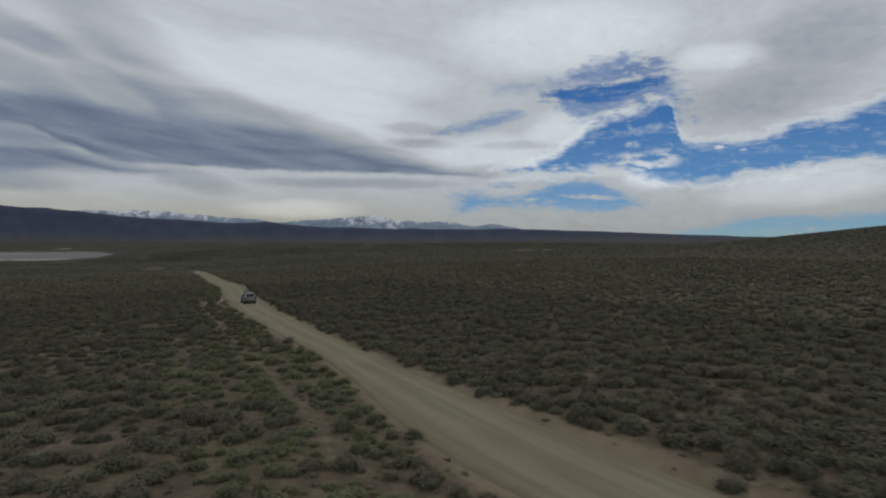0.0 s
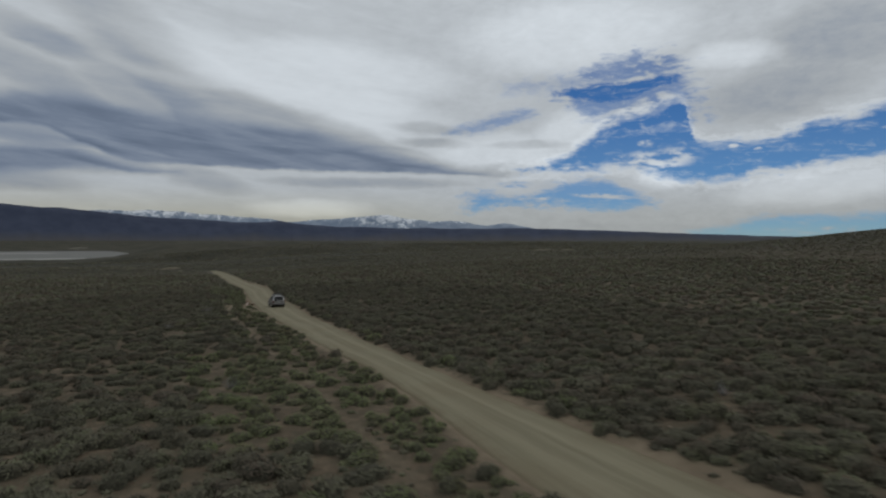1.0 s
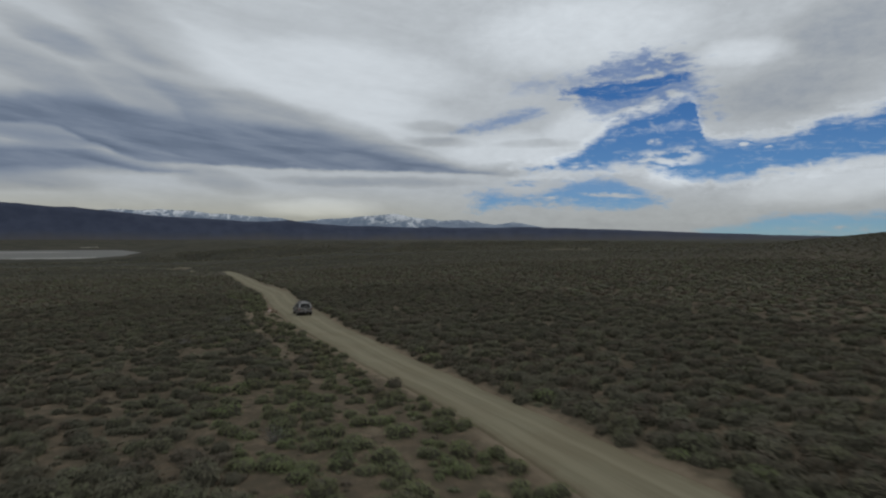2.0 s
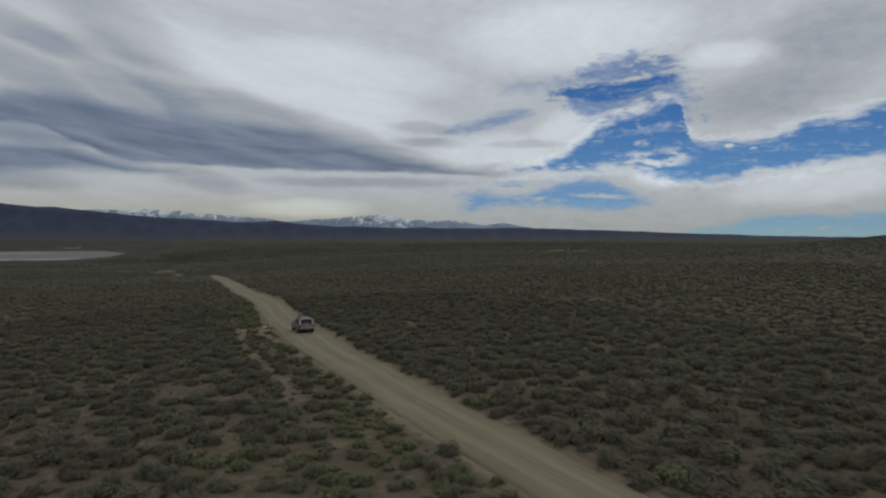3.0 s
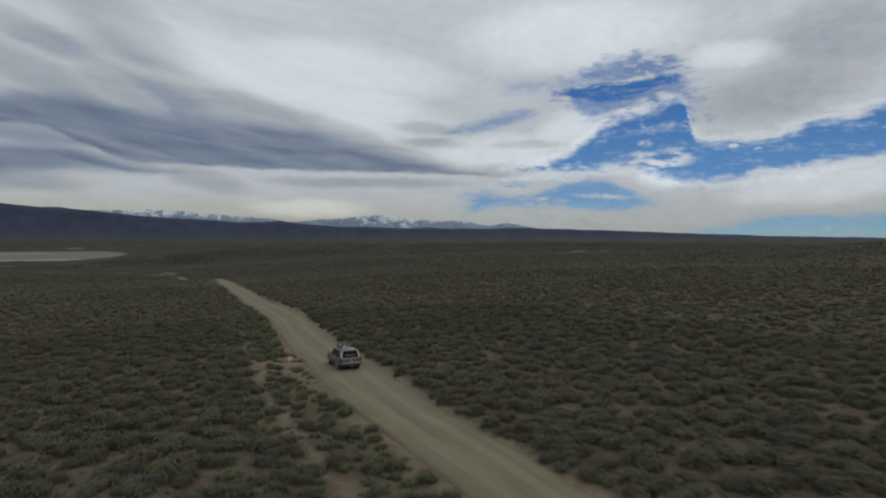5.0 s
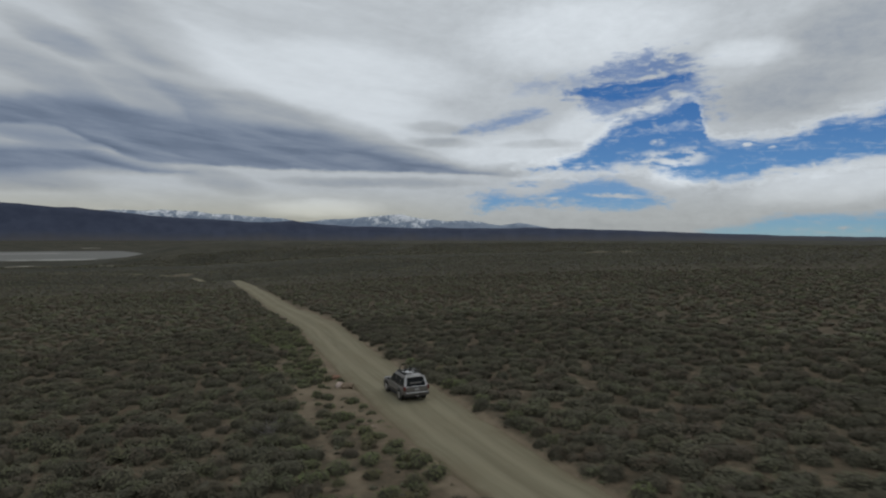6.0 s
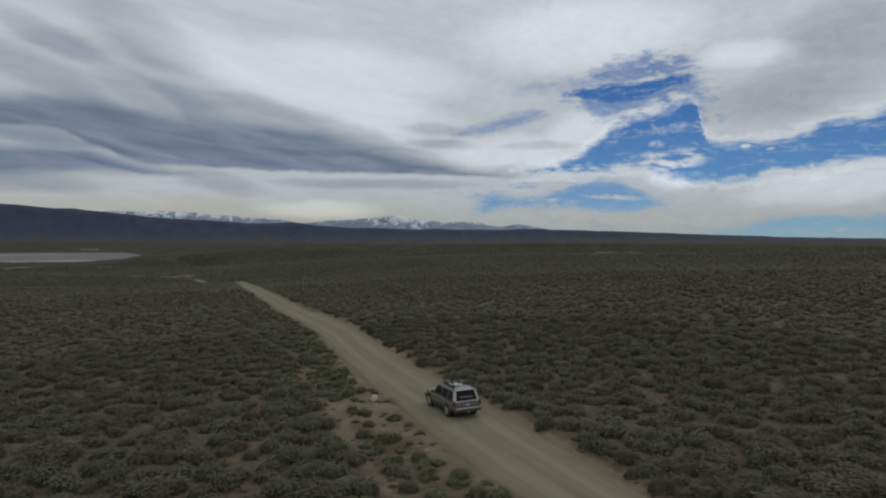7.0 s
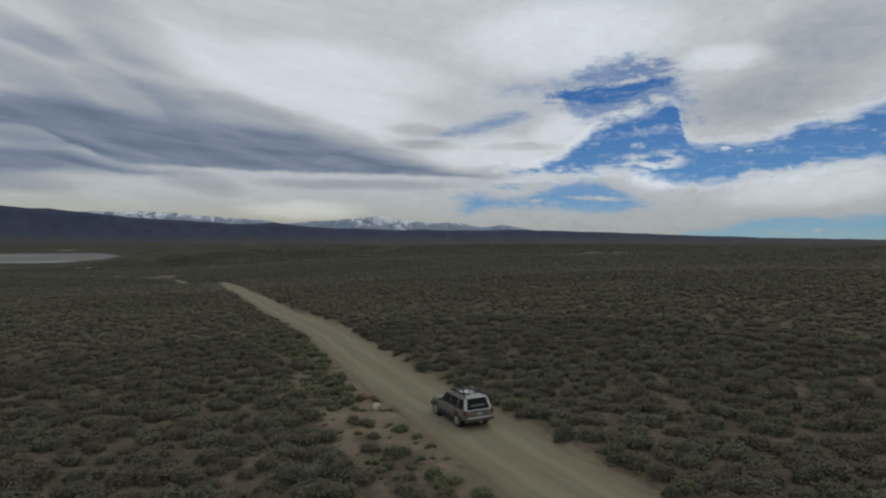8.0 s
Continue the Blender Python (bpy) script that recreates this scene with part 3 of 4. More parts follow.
# distance haze is mixed into the forest blues and the paler foot
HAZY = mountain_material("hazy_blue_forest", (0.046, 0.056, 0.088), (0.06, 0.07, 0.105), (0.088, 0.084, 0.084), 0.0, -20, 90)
# aerial haze is put into these rock colours, lifting and bluing them
SNOWY = mountain_material("haze_tinted_snowy_rock", (0.21, 0.26, 0.335), (0.3, 0.35, 0.425), None, 0.95, 70, 215)
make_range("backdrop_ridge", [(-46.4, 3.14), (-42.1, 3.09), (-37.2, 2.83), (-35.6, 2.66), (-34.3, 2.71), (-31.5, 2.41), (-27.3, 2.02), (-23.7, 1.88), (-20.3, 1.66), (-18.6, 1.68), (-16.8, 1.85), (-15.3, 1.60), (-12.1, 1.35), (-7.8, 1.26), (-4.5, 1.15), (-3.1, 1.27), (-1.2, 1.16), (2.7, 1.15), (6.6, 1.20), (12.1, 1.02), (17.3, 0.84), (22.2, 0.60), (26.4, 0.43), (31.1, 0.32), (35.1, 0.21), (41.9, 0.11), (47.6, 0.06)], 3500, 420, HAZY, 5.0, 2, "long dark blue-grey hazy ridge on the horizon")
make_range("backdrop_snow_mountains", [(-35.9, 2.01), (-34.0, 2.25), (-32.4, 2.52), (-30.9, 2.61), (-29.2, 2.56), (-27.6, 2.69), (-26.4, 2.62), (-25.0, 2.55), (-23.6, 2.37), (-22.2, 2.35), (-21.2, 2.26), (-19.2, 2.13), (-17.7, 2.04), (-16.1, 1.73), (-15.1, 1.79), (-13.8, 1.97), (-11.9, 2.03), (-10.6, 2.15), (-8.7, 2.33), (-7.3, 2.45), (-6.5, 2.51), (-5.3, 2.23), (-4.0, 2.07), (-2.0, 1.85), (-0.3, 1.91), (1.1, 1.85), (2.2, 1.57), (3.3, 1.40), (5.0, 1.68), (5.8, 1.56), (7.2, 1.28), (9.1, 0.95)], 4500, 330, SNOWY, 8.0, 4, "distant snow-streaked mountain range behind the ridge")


def basin(az, dist):
    """Places in the basin from the direction in degrees and the distance in metres."""
    return -22 + dist * np.sin(np.radians(az)), 43 + dist * np.cos(np.radians(az))


def make_lake():
    """A broad sheet of shallow pale water and salt with dark mud bars, and the pale wash that winds down to it."""
    water, N, b = surface("pale_water", 0.55)
    pos = N.put("ShaderNodeNewGeometry").outputs["Position"]
    sep = N.put("ShaderNodeSeparateXYZ")
    N.wire(pos, sep.inputs[0])
    away = N.math("ADD", N.math("MULTIPLY", sep.outputs[0], -0.57), N.math("MULTIPLY", sep.outputs[1], 0.82))
    aside = N.math("ADD", N.math("MULTIPLY", sep.outputs[0], 0.82), N.math("MULTIPLY", sep.outputs[1], 0.57))
    bars = N.noise(N.vec(N.math("MULTIPLY", aside, 0.0014), N.math("MULTIPLY", away, 0.0045)), 1.0, 4, 0.55)
    mud = N.ramp(N.math("ADD", bars, N.math("MULTIPLY", N.ramp(away, 1400, 2000, 0.0, 1.0, False), 0.14)), 0.45, 0.5)
    N.wire(N.mix(mud, (0.26, 0.245, 0.21), (0.075, 0.068, 0.05)), b.inputs["Base Color"])
    az = np.linspace(-56, -29.4, 90)
    near = np.interp(az, [-56, -40, -38, -35, -33, -31, -30.2, -29.4], [1500, 1280, 1245, 1215, 1240, 1370, 1460, 1640])
    near = near + 50 * (rough_field(az * 3, az * 0, 1.0, 71) - 0.5)
    away_edge = np.interp(az, [-56, -36, -31, -29.4], [2250, 2200, 2120, 1680])
    Q, A = np.meshgrid(np.linspace(0, 1, 30), az)
    X, Y = basin(A, near[:, None] + (away_edge - near)[:, None] * Q)
    rim = step(0.0, 0.03, Q) * (1 - step(0.97, 1.0, Q))
    tagged(grid_mesh("water_1", X, Y, -23.7 - 2.0 * (1 - rim), water), "pale shallow lake and salt flat with dark mud bars", "lake", kind="structure")
    salt = plain("pale_wash_sand", (0.29, 0.265, 0.215), 0.9, spread=0.35, scale=0.05)
    for k, (line, half) in enumerate((([(-42, 1000), (-39.5, 940), (-37.9, 985), (-36.9, 930), (-37.3, 850), (-36.2, 800), (-35.2, 760)], 26), ([(-41, 760), (-38.6, 735), (-37.2, 690), (-36.0, 660)], 13),
                                      ([(-34.2, 545), (-32.8, 520), (-31.0, 505)], 5), ([(-24.4, 1420), (-22.8, 1440)], 12), ([(-34.0, 2420), (-32.6, 2440)], 20))):
        t = np.linspace(0, 1, 70)
        w = np.linspace(0, 1, len(line))
        X0, Y0 = basin(np.interp(t, w, [p[0] for p in line]), np.interp(t, w, [p[1] for p in line]))
        g = np.stack([np.gradient(X0), np.gradient(Y0)], 1)
        g /= np.linalg.norm(g, axis=1)[:, None]
        wide = half * np.sin(np.pi * np.clip(t, 0.02, 0.98)) ** 0.5 * (0.4 + 1.2 * rough_field(t * 9 + 20 * k, t * 0, 1.0, 75))
        u = np.linspace(-1, 1, 7)
        X, Y = X0[:, None] - g[:, 1][:, None] * wide[:, None] * u, Y0[:, None] + g[:, 0][:, None] * wide[:, None] * u
        tagged(grid_mesh("water_%d" % (k + 2), X, Y, land(X, Y) + 0.6 - 1.4 * np.abs(u) ** 4, salt), "pale sandy wash winding across the basin", "wash", kind="structure")


make_lake()


def make_bare_patches():
    """Pale bare earth showing between the far shrubs; the last mound is added to stand for the road past the dip."""
    for k, (cx, cy, hx, hy) in enumerate(((62, 448, 9, 4), (80, 452, 6, 3), (-126, 560, 10, 3), (-150, 566, 4, 2), (-104, 575, 5, 2), (-150, 301, 3.4, 6))):
        A, Q = np.meshgrid(np.linspace(0, 2 * math.pi, 40), np.linspace(0, 1, 7), indexing="ij")
        rim = 0.5 + rough_field(np.cos(A) * 2.5 + 7 * k, np.sin(A) * 2.5, 1.0, 171 + k)
        X, Y = cx + hx * Q * rim * np.cos(A), cy + hy * Q * rim * np.sin(A)
        tagged(grid_mesh("ground_patch", X, Y, land(X, Y) + 0.9 * (1 - Q) ** 0.7 + 0.15 - 0.8 * step(0.9, 1.0, Q), PALE), "low pale mound of bare earth on the sagebrush plain", "bare earth", kind="structure")


make_bare_patches()


# ---------------------------------------------------------------- things: helpers
def part(name, bm, material, parent, label=""):
    me = bpy.data.meshes.new(name)
    bm.to_mesh(me)
    bm.free()
    me.materials.append(material)
    ob = new(name, me)
    ob.parent = parent
    return tagged(ob, label)


def empty(name, m, label, category, group=""):
    ob = new(name)
    ob.matrix_world = m
    return tagged(ob, label, category, group)


def box(lo, hi, bevel=0.0, seg=2):
    bm = bmesh.new()
    bmesh.ops.create_cube(bm, size=1.0)
    for v in bm.verts:
        v.co = Vector([(l + h) / 2 + c * (h - l) for l, h, c in zip(lo, hi, v.co)])
    if bevel:
        bmesh.ops.bevel(bm, geom=bm.edges[:], offset=bevel, segments=seg, affect="EDGES", profile=0.5)
    for f in bm.faces:
        f.smooth = bevel > 0
    return bm


# ---------------------------------------------------------------- the car
PAINT = plain("silver_paint", (0.13, 0.118, 0.104), 0.45, 0.0, 0.2, 2.0, 0.0)
LOWER = plain("grey_cladding", (0.07, 0.062, 0.053), 0.6, 0.0, 0.2, 3.0)
BRIGHT = plain("pale_paint", (0.44, 0.43, 0.42), 0.4, 0.1, 0.1, 3.0, 0.3)
TRIM = plain("black_plastic", (0.02, 0.02, 0.021), 0.55, spread=0.3)
RUBBER = plain("dusty_rubber", (0.045, 0.041, 0.036), 0.9, spread=0.3, scale=9)
ALLOY = plain("alloy", (0.42, 0.41, 0.4), 0.4, 0.7, 0.15)
RED_LENS = plain("red_lens", (0.14, 0.03, 0.026), 0.25, spread=0.15, coat=0.5)
CLEAR_LENS = plain("clear_lens", (0.5, 0.5, 0.5), 0.2, spread=0.1, coat=0.5)
TINTED = plain("tinted_glass", (0.008, 0.009, 0.01), 0.3, spread=0.3)
for node in TINTED.node_tree.nodes:
    if node.type == "BSDF_PRINCIPLED":
        node.inputs["Specular IOR Level"].default_value = 0.12
PLATE = plain("pale_plate", (0.34, 0.34, 0.33), 0.5, spread=0.1)


def rings_mesh(rings, close=True):
    """A skin over closed rings of points, capped at both ends."""
    bm = bmesh.new()
    rows = [[bm.verts.new(p) for p in ring] for ring in rings]
    n = len(rows[0])
    for a, b in zip(rows, rows[1:]):
        for i in range(n):
            bm.faces.new((a[i], a[(i + 1) % n], b[(i + 1) % n], b[i]))
    if close:
        bm.faces.new(rows[0][::-1])
        bm.faces.new(rows[-1])
    bmesh.ops.recalc_face_normals(bm, faces=bm.faces)
    for f in bm.faces:
        f.smooth = len(f.verts) == 4
    return bm


def lower_ring(y, w, zb, zt):
    half = [(w * 0.75, zb), (w * 0.95, zb + 0.07), (w, zb + 0.25), (w * 0.995, zt - 0.18), (w * 0.96, zt - 0.05), (w * 0.85, zt)]
    return [(x, y, z) for x, z in half] + [(-x, y, z) for x, z in reversed(half)]


CABIN = ((1.0, 1.14, -2.3, 0.9), (1.12, 0.98, -2.26, 0.875), (1.3, 0.74, -2.18, 0.83), (1.5, 0.48, -2.06, 0.775), (1.62, 0.32, -1.98, 0.735), (1.69, 0.16, -1.9, 0.68), (1.725, -0.08, -1.78, 0.58), (1.738, -0.4, -1.45, 0.36))


def cabin_at(z):
    """Front y, rear y and half width of the cabin at that height."""
    return [float(np.interp(z, [c[0] for c in CABIN], [c[k] for c in CABIN])) for k in (1, 2, 3)]


def cabin_ring(z, front, rear, w):
    """A level ring round the cabin with rounded corners."""
    half = [(w, rear + 0.3), (w, front - 0.4), (w - 0.03, front - 0.17), (w - 0.14, front - 0.03), (w * 0.5, front)]
    back = [(w * 0.5, rear), (w - 0.16, rear + 0.015), (w - 0.05, rear + 0.07), (w - 0.01, rear + 0.16)]
    right = back + half
    return [(x, y, z) for x, y in right] + [(-x, y, z) for x, y in reversed(right)]


def panel(points, normal, thick=0.012, inset=0.0):
    """A thin pane with a rim through the given points, raised along the normal."""
    bm = bmesh.new()
    n = Vector(normal).normalized()
    f = bm.faces.new([bm.verts.new(Vector(p) - n * 0.01) for p in points])
    f.normal_update()
    if f.normal.dot(n) < 0:
        f.normal_flip()
    out = bmesh.ops.extrude_face_region(bm, geom=[f])
    bmesh.ops.translate(bm, verts=[v for v in out["geom"] if isinstance(v, bmesh.types.BMVert)], vec=n * (0.01 + thick))
    top = [g for g in out["geom"] if isinstance(g, bmesh.types.BMFace)]
    bmesh.ops.bevel(bm, geom=[e for e in top[0].edges], offset=0.006, segments=1, affect="EDGES")
    return bm


def disc(radius, width, x, y, z, seg=28, bevel=0.04, dish=0.0):
    bm = bmesh.new()
    bmesh.ops.create_cone(bm, cap_ends=True, segments=seg, radius1=radius, radius2=radius, depth=width, matrix=Matrix.Rotation(math.pi / 2, 4, "Y"))
    caps = [f for f in bm.faces if len(f.verts) > 4]
    if bevel:
        bmesh.ops.bevel(bm, geom=[e for f in caps for e in f.edges], offset=bevel, segments=3, affect="EDGES", profile=0.5)
    for f in bm.faces:
        f.smooth = True
    bmesh.ops.translate(bm, verts=bm.verts, vec=(x, y, z))
    return bm


def rod(points, radius, seg=8):
    bm = bmesh.new()
    for a, b in zip(points, points[1:]):
        a, b = Vector(a), Vector(b)
        m = Matrix.Translation((a + b) / 2) @ (b - a).to_track_quat("Z", "Y").to_matrix().to_4x4()
        bmesh.ops.create_cone(bm, cap_ends=True, segments=seg, radius1=radius, radius2=radius, depth=(b - a).length + radius, matrix=m)
    for f in bm.faces:
        f.smooth = len(f.verts) == 4
    return bm


def make_car(m):
    car = empty("suv", m, "dusty silver off-road car with loaded rack on dirt road", "car")
    body = part("body", rings_mesh([lower_ring(*s) for s in ((-2.34, 0.84, 0.56, 0.98), (-2.27, 0.91, 0.46, 1.04), (-1.9, 0.93, 0.4, 1.05), (-0.6, 0.935, 0.36, 1.05), (0.6, 0.935, 0.36, 1.05),
                                                           (1.05, 0.93, 0.36, 1.05), (1.6, 0.92, 0.38, 1.02), (2.1, 0.87, 0.42, 0.95), (2.3, 0.8, 0.48, 0.84), (2.36, 0.72, 0.54, 0.74))]), PAINT, car)
    cabin = part("cabin", rings_mesh([cabin_ring(*c) for c in CABIN]), PAINT, car)
    lo, hi = 1.09, 1.58
    (f0, r0, w0), (f1, r1, w1) = cabin_at(lo), cabin_at(hi)
    for side in (-1, 1):
        n = (side * 1.0, 0, 0.22)
        for ya, yb, yc, yd in ((0.66, -0.32, -0.32, 0.28), (-0.4, -1.28, -1.28, -0.4), (-1.4, -2.0, -1.9, -1.4)):
            part("side_window", panel([(side * w0, ya, lo), (side * w0, yb, lo), (side * w1, yc, hi), (side * w1, yd, hi)], n), TINTED, car, "dark tinted side window")
        for y in (0.0, -1.02):
            part("door_handle", box((side * 0.955 - 0.02, y - 0.22, 0.93), (side * 0.955 + 0.02, y - 0.02, 0.965), 0.012), TRIM, car)
        part("side_cladding", box((side * 0.915 - 0.04, -0.92, 0.42), (side * 0.915 + 0.04, 0.92, 0.64), 0.03), LOWER, car, "grey plastic lower door cladding")
        part("running_board", box((side * 0.9 - 0.09, -0.85, 0.3), (side * 0.9 + 0.09, 0.85, 0.36), 0.02), TRIM, car)
        part("mirror", box((side * 1.02 - 0.08, 0.64, 1.06), (side * 1.02 + 0.08, 0.74, 1.19), 0.035, 3), TRIM, car)
        part("tail_light", box((side * 0.86 - 0.085, -2.36, 0.8), (side * 0.86 + 0.085, -2.1, 1.1), 0.05, 3), RED_LENS, car, "red tail light")
        part("headlight", box((side * 0.66 - 0.15, 2.22, 0.7), (side * 0.66 + 0.15, 2.37, 0.86), 0.04), CLEAR_LENS, car, "clear headlight")
        for y in (-1.4, 1.38):
            # no recess is cut: a solid black disc stands for the well's shade
            part("wheel_well_shade", disc(0.45, 0.1, side * 0.9, y, 0.43, 28, 0.03), TRIM, car, "black disc standing for the shade in the wheel well")
            part("wheel_flare", rod([(side * 0.945, y + 0.47 * math.cos(radians(q)), 0.43 + 0.47 * math.sin(radians(q))) for q in range(-10, 200, 15)], 0.035), PAINT, car)
            wheel = part("wheel", disc(0.3, 0.2, side * 0.84, y, 0.38, 24, 0.02), TRIM, car, "dusty black wheel")
            part("tyre", disc(0.38, 0.25, side * 0.845, y, 0.38, 32, 0.06), RUBBER, wheel)
            part("rim", disc(0.235, 0.02, side * 0.973, y, 0.38, 24, 0.008), ALLOY, wheel, "pale alloy rim")
        part("rack_rail", rod([(side * 0.6, -1.75, 1.73), (side * 0.62, -1.7, 1.79), (side * 0.63, 0.0, 1.8), (side * 0.6, 0.12, 1.74)], 0.02), TRIM, car, "black roof rail")
    n = (0, -1, 0.22)
    part("rear_window", panel([(-0.7, r0, lo), (0.7, r0, lo), (0.6, r1, hi + 0.03), (-0.6, r1, hi + 0.03)], n), TINTED, car, "large dark tinted rear window")
    part("windscreen", panel([(-0.74, f0, lo), (0.74, f0, lo), (0.66, f1, hi), (-0.66, f1, hi)], (0, 0.55, 0.5)), TINTED, car)
    for side in (-1, 1):
        part("rear_pillar", panel([(side * 0.71, r0 + 0.005, lo - 0.04), (side * 0.875, r0 + 0.06, lo - 0.04), (side * 0.75, r1 + 0.06, hi + 0.07), (side * 0.61, r1 + 0.005, hi + 0.07)], n), BRIGHT, car, "pale pillar beside the rear window")
    part("rear_sill", box((-0.78, -2.345, 1.03), (0.78, -2.24, 1.085), 0.02), BRIGHT, car, "pale sill below the rear window")
    part("rear_spoiler", box((-0.66, -2.06, 1.645), (0.66, -1.84, 1.71), 0.025), BRIGHT, car, "pale rear spoiler above the window")
    part("tailgate", box((-0.72, -2.365, 0.68), (0.72, -2.3, 1.06), 0.03), PAINT, car)
    part("rear_bumper", box((-0.9, -2.47, 0.46), (0.9, -2.2, 0.68), 0.05, 3), LOWER, car, "grey rear bumper")
    part("bumper_step", box((-0.8, -2.49, 0.64), (0.8, -2.32, 0.695), 0.015), BRIGHT, car, "pale step on the bumper")
    part("front_bumper", box((-0.86, 2.2, 0.42), (0.86, 2.45, 0.64), 0.06, 3), LOWER, car)
    part("grille", box((-0.45, 2.32, 0.68), (0.45, 2.385, 0.84), 0.015), TRIM, car)
    part("number_plate", box((-0.16, -2.385, 0.8), (0.16, -2.355, 0.95), 0.006), PLATE, car, "pale blank number plate")
    part("gate_handle", box((-0.3, -2.385, 0.985), (0.3, -2.35, 1.025), 0.012), TRIM, car)
    part("tow_hitch", rod([(0, -2.3, 0.42), (0, -2.56, 0.42), (0, -2.6, 0.5)], 0.03), ALLOY, car, "metal tow hitch with ball")
    part("underbody", box((-0.75, -2.2, 0.28), (0.75, 2.1, 0.45), 0.04), TRIM, car)
    for y in (-1.45, -0.35):
        part("cross_bar", rod([(-0.66, y, 1.83), (0.66, y, 1.83)], 0.022), TRIM, car)
        for x in (-0.5, -0.12, 0.3, 0.55):
            part("rack_cradle", rod([(x, y, 1.84), (x - 0.06, y, 2.0), (x + 0.03, y, 2.14)], 0.032), TRIM, car, "black upright cradle on the rack")
    for x in (-0.58, 0.58):
        part("rack_strap", box((x - 0.03, -1.7, 1.8), (x + 0.03, 0.0, 1.86), 0.015), TRIM, car, "black side strap of the rack")
    part("roof_skin", box((-0.56, -1.8, 1.715), (0.56, 0.0, 1.752), 0.016), BRIGHT, car, "pale dusty roof panel")
    part("roof_panel", box((-0.42, -1.6, 1.85), (0.05, -0.9, 1.885), 0.012), BRIGHT, car, "pale flat tray strapped on the rack")
    part("roof_bag", box((0.26, -1.35, 1.85), (0.5, -0.5, 1.95), 0.04, 3), LOWER, car, "grey bag on the rack")
    part("wind_deflector", panel([(-0.5, -0.15, 1.76), (0.5, -0.15, 1.76), (0.46, -0.3, 1.86), (-0.46, -0.3, 1.86)], (0, 0.6, 0.5)), BRIGHT, car)
    return car


CAR_XY = (-33.35, 96.5)
make_car(pose(CAR_XY[0], CAR_XY[1], float(land(*CAR_XY)) - 0.02, -0.6, 0, 26.5) @ Matrix.Diagonal((0.97, 0.95, 0.98, 1)))


# ---------------------------------------------------------------- stones
def stone_mesh(rng, flat, cuts=2):
    bm = bmesh.new()
    bmesh.ops.create_icosphere(bm, subdivisions=cuts, radius=0.5)
    for v in bm.verts:
        k = 1 + 0.35 * (noise.noise(v.co * 2.2 + Vector((rng.random() * 0.01, 0, rng.seed_shift))) ) + 0.12 * noise.noise(v.co * 6 + Vector((0, rng.seed_shift, 0)))
        v.co = Vector((v.co.x * k, v.co.y * k * 0.8, max(-0.2, v.co.z * k * flat)))
    return bm


class Dice(random.Random):
    seed_shift = 0.0


def make_stone(x, y, size, flat, seed, mat, label, name="stone", group="roadside stones"):
    rng = Dice(seed)
    rng.seed_shift = seed * 3.7
    bm = stone_mesh(rng, flat)
    bmesh.ops.scale(bm, vec=(size, size, size), verts=bm.verts)
    me = bpy.data.meshes.new(name)
    bm.to_mesh(me)
    bm.free()
    me.materials.append(mat)
    ob = new(name, me)
    ob.matrix_world = pose(x, y, float(land(x, y)) + (0.14 if flat > 0.3 else 0.03) * size, 0, 0, seed * 40)
    return tagged(ob, label, "rock", group)


ROSE = plain("rose_white_rock", (0.5, 0.4, 0.34), 0.9, spread=0.35, scale=3)
MOUND = plain("tan_earth", (0.19, 0.145, 0.102), 0.95, spread=0.35, scale=4)
make_stone(-38.4, 98.3, 0.62, 1.0, 1, ROSE, "pale pinkish boulder on bare soil beside the road", "boulder")
make_stone(-37.75, 98.2, 1.25, 0.34, 2, MOUND, "low mound of tan earth against the pale boulder", "earth_mound")
make_stone(-39.4, 100.9, 1.0, 0.45, 10, RED_SOIL, "rusty brown rock on the bare verge", "boulder")
make_stone(-37.05, 94.2, 0.42, 0.5, 3, STONE, "small tan stone on the road's bare verge")
make_stone(-35.1, 89.9, 1.1, 0.09, 4, STONE, "flat tan slab of rock in the road's verge")
make_stone(-34.2, 89.1, 0.95, 0.09, 5, STONE, "flat tan slab of rock in the road's verge")
make_stone(-35.0, 91.6, 0.45, 0.35, 6, STONE, "small tan stone on the road's bare verge")
make_stone(3.4, 38.6, 0.8, 0.3, 7, STONE, "flat tan slab of rock in the road's verge")
make_stone(8.2, 30.2, 0.7, 0.3, 8, STONE, "flat tan slab of rock in the road's verge")
make_stone(-39.5, 96.6, 0.45, 0.5, 9, STONE, "small tan stone on the road's bare verge")
dice = random.Random(12)
for k in range(16):          # rubble on the bare right shoulder
    along = dice.uniform(0, 1)
    make_stone(10.6 - 7.5 * along + dice.uniform(-0.9, 0.9), 25.5 + 12 * along + dice.uniform(-0.7, 0.7), dice.uniform(0.16, 0.38), 0.5, 20 + k, STONE, "small tan stone on the road's bare verge")


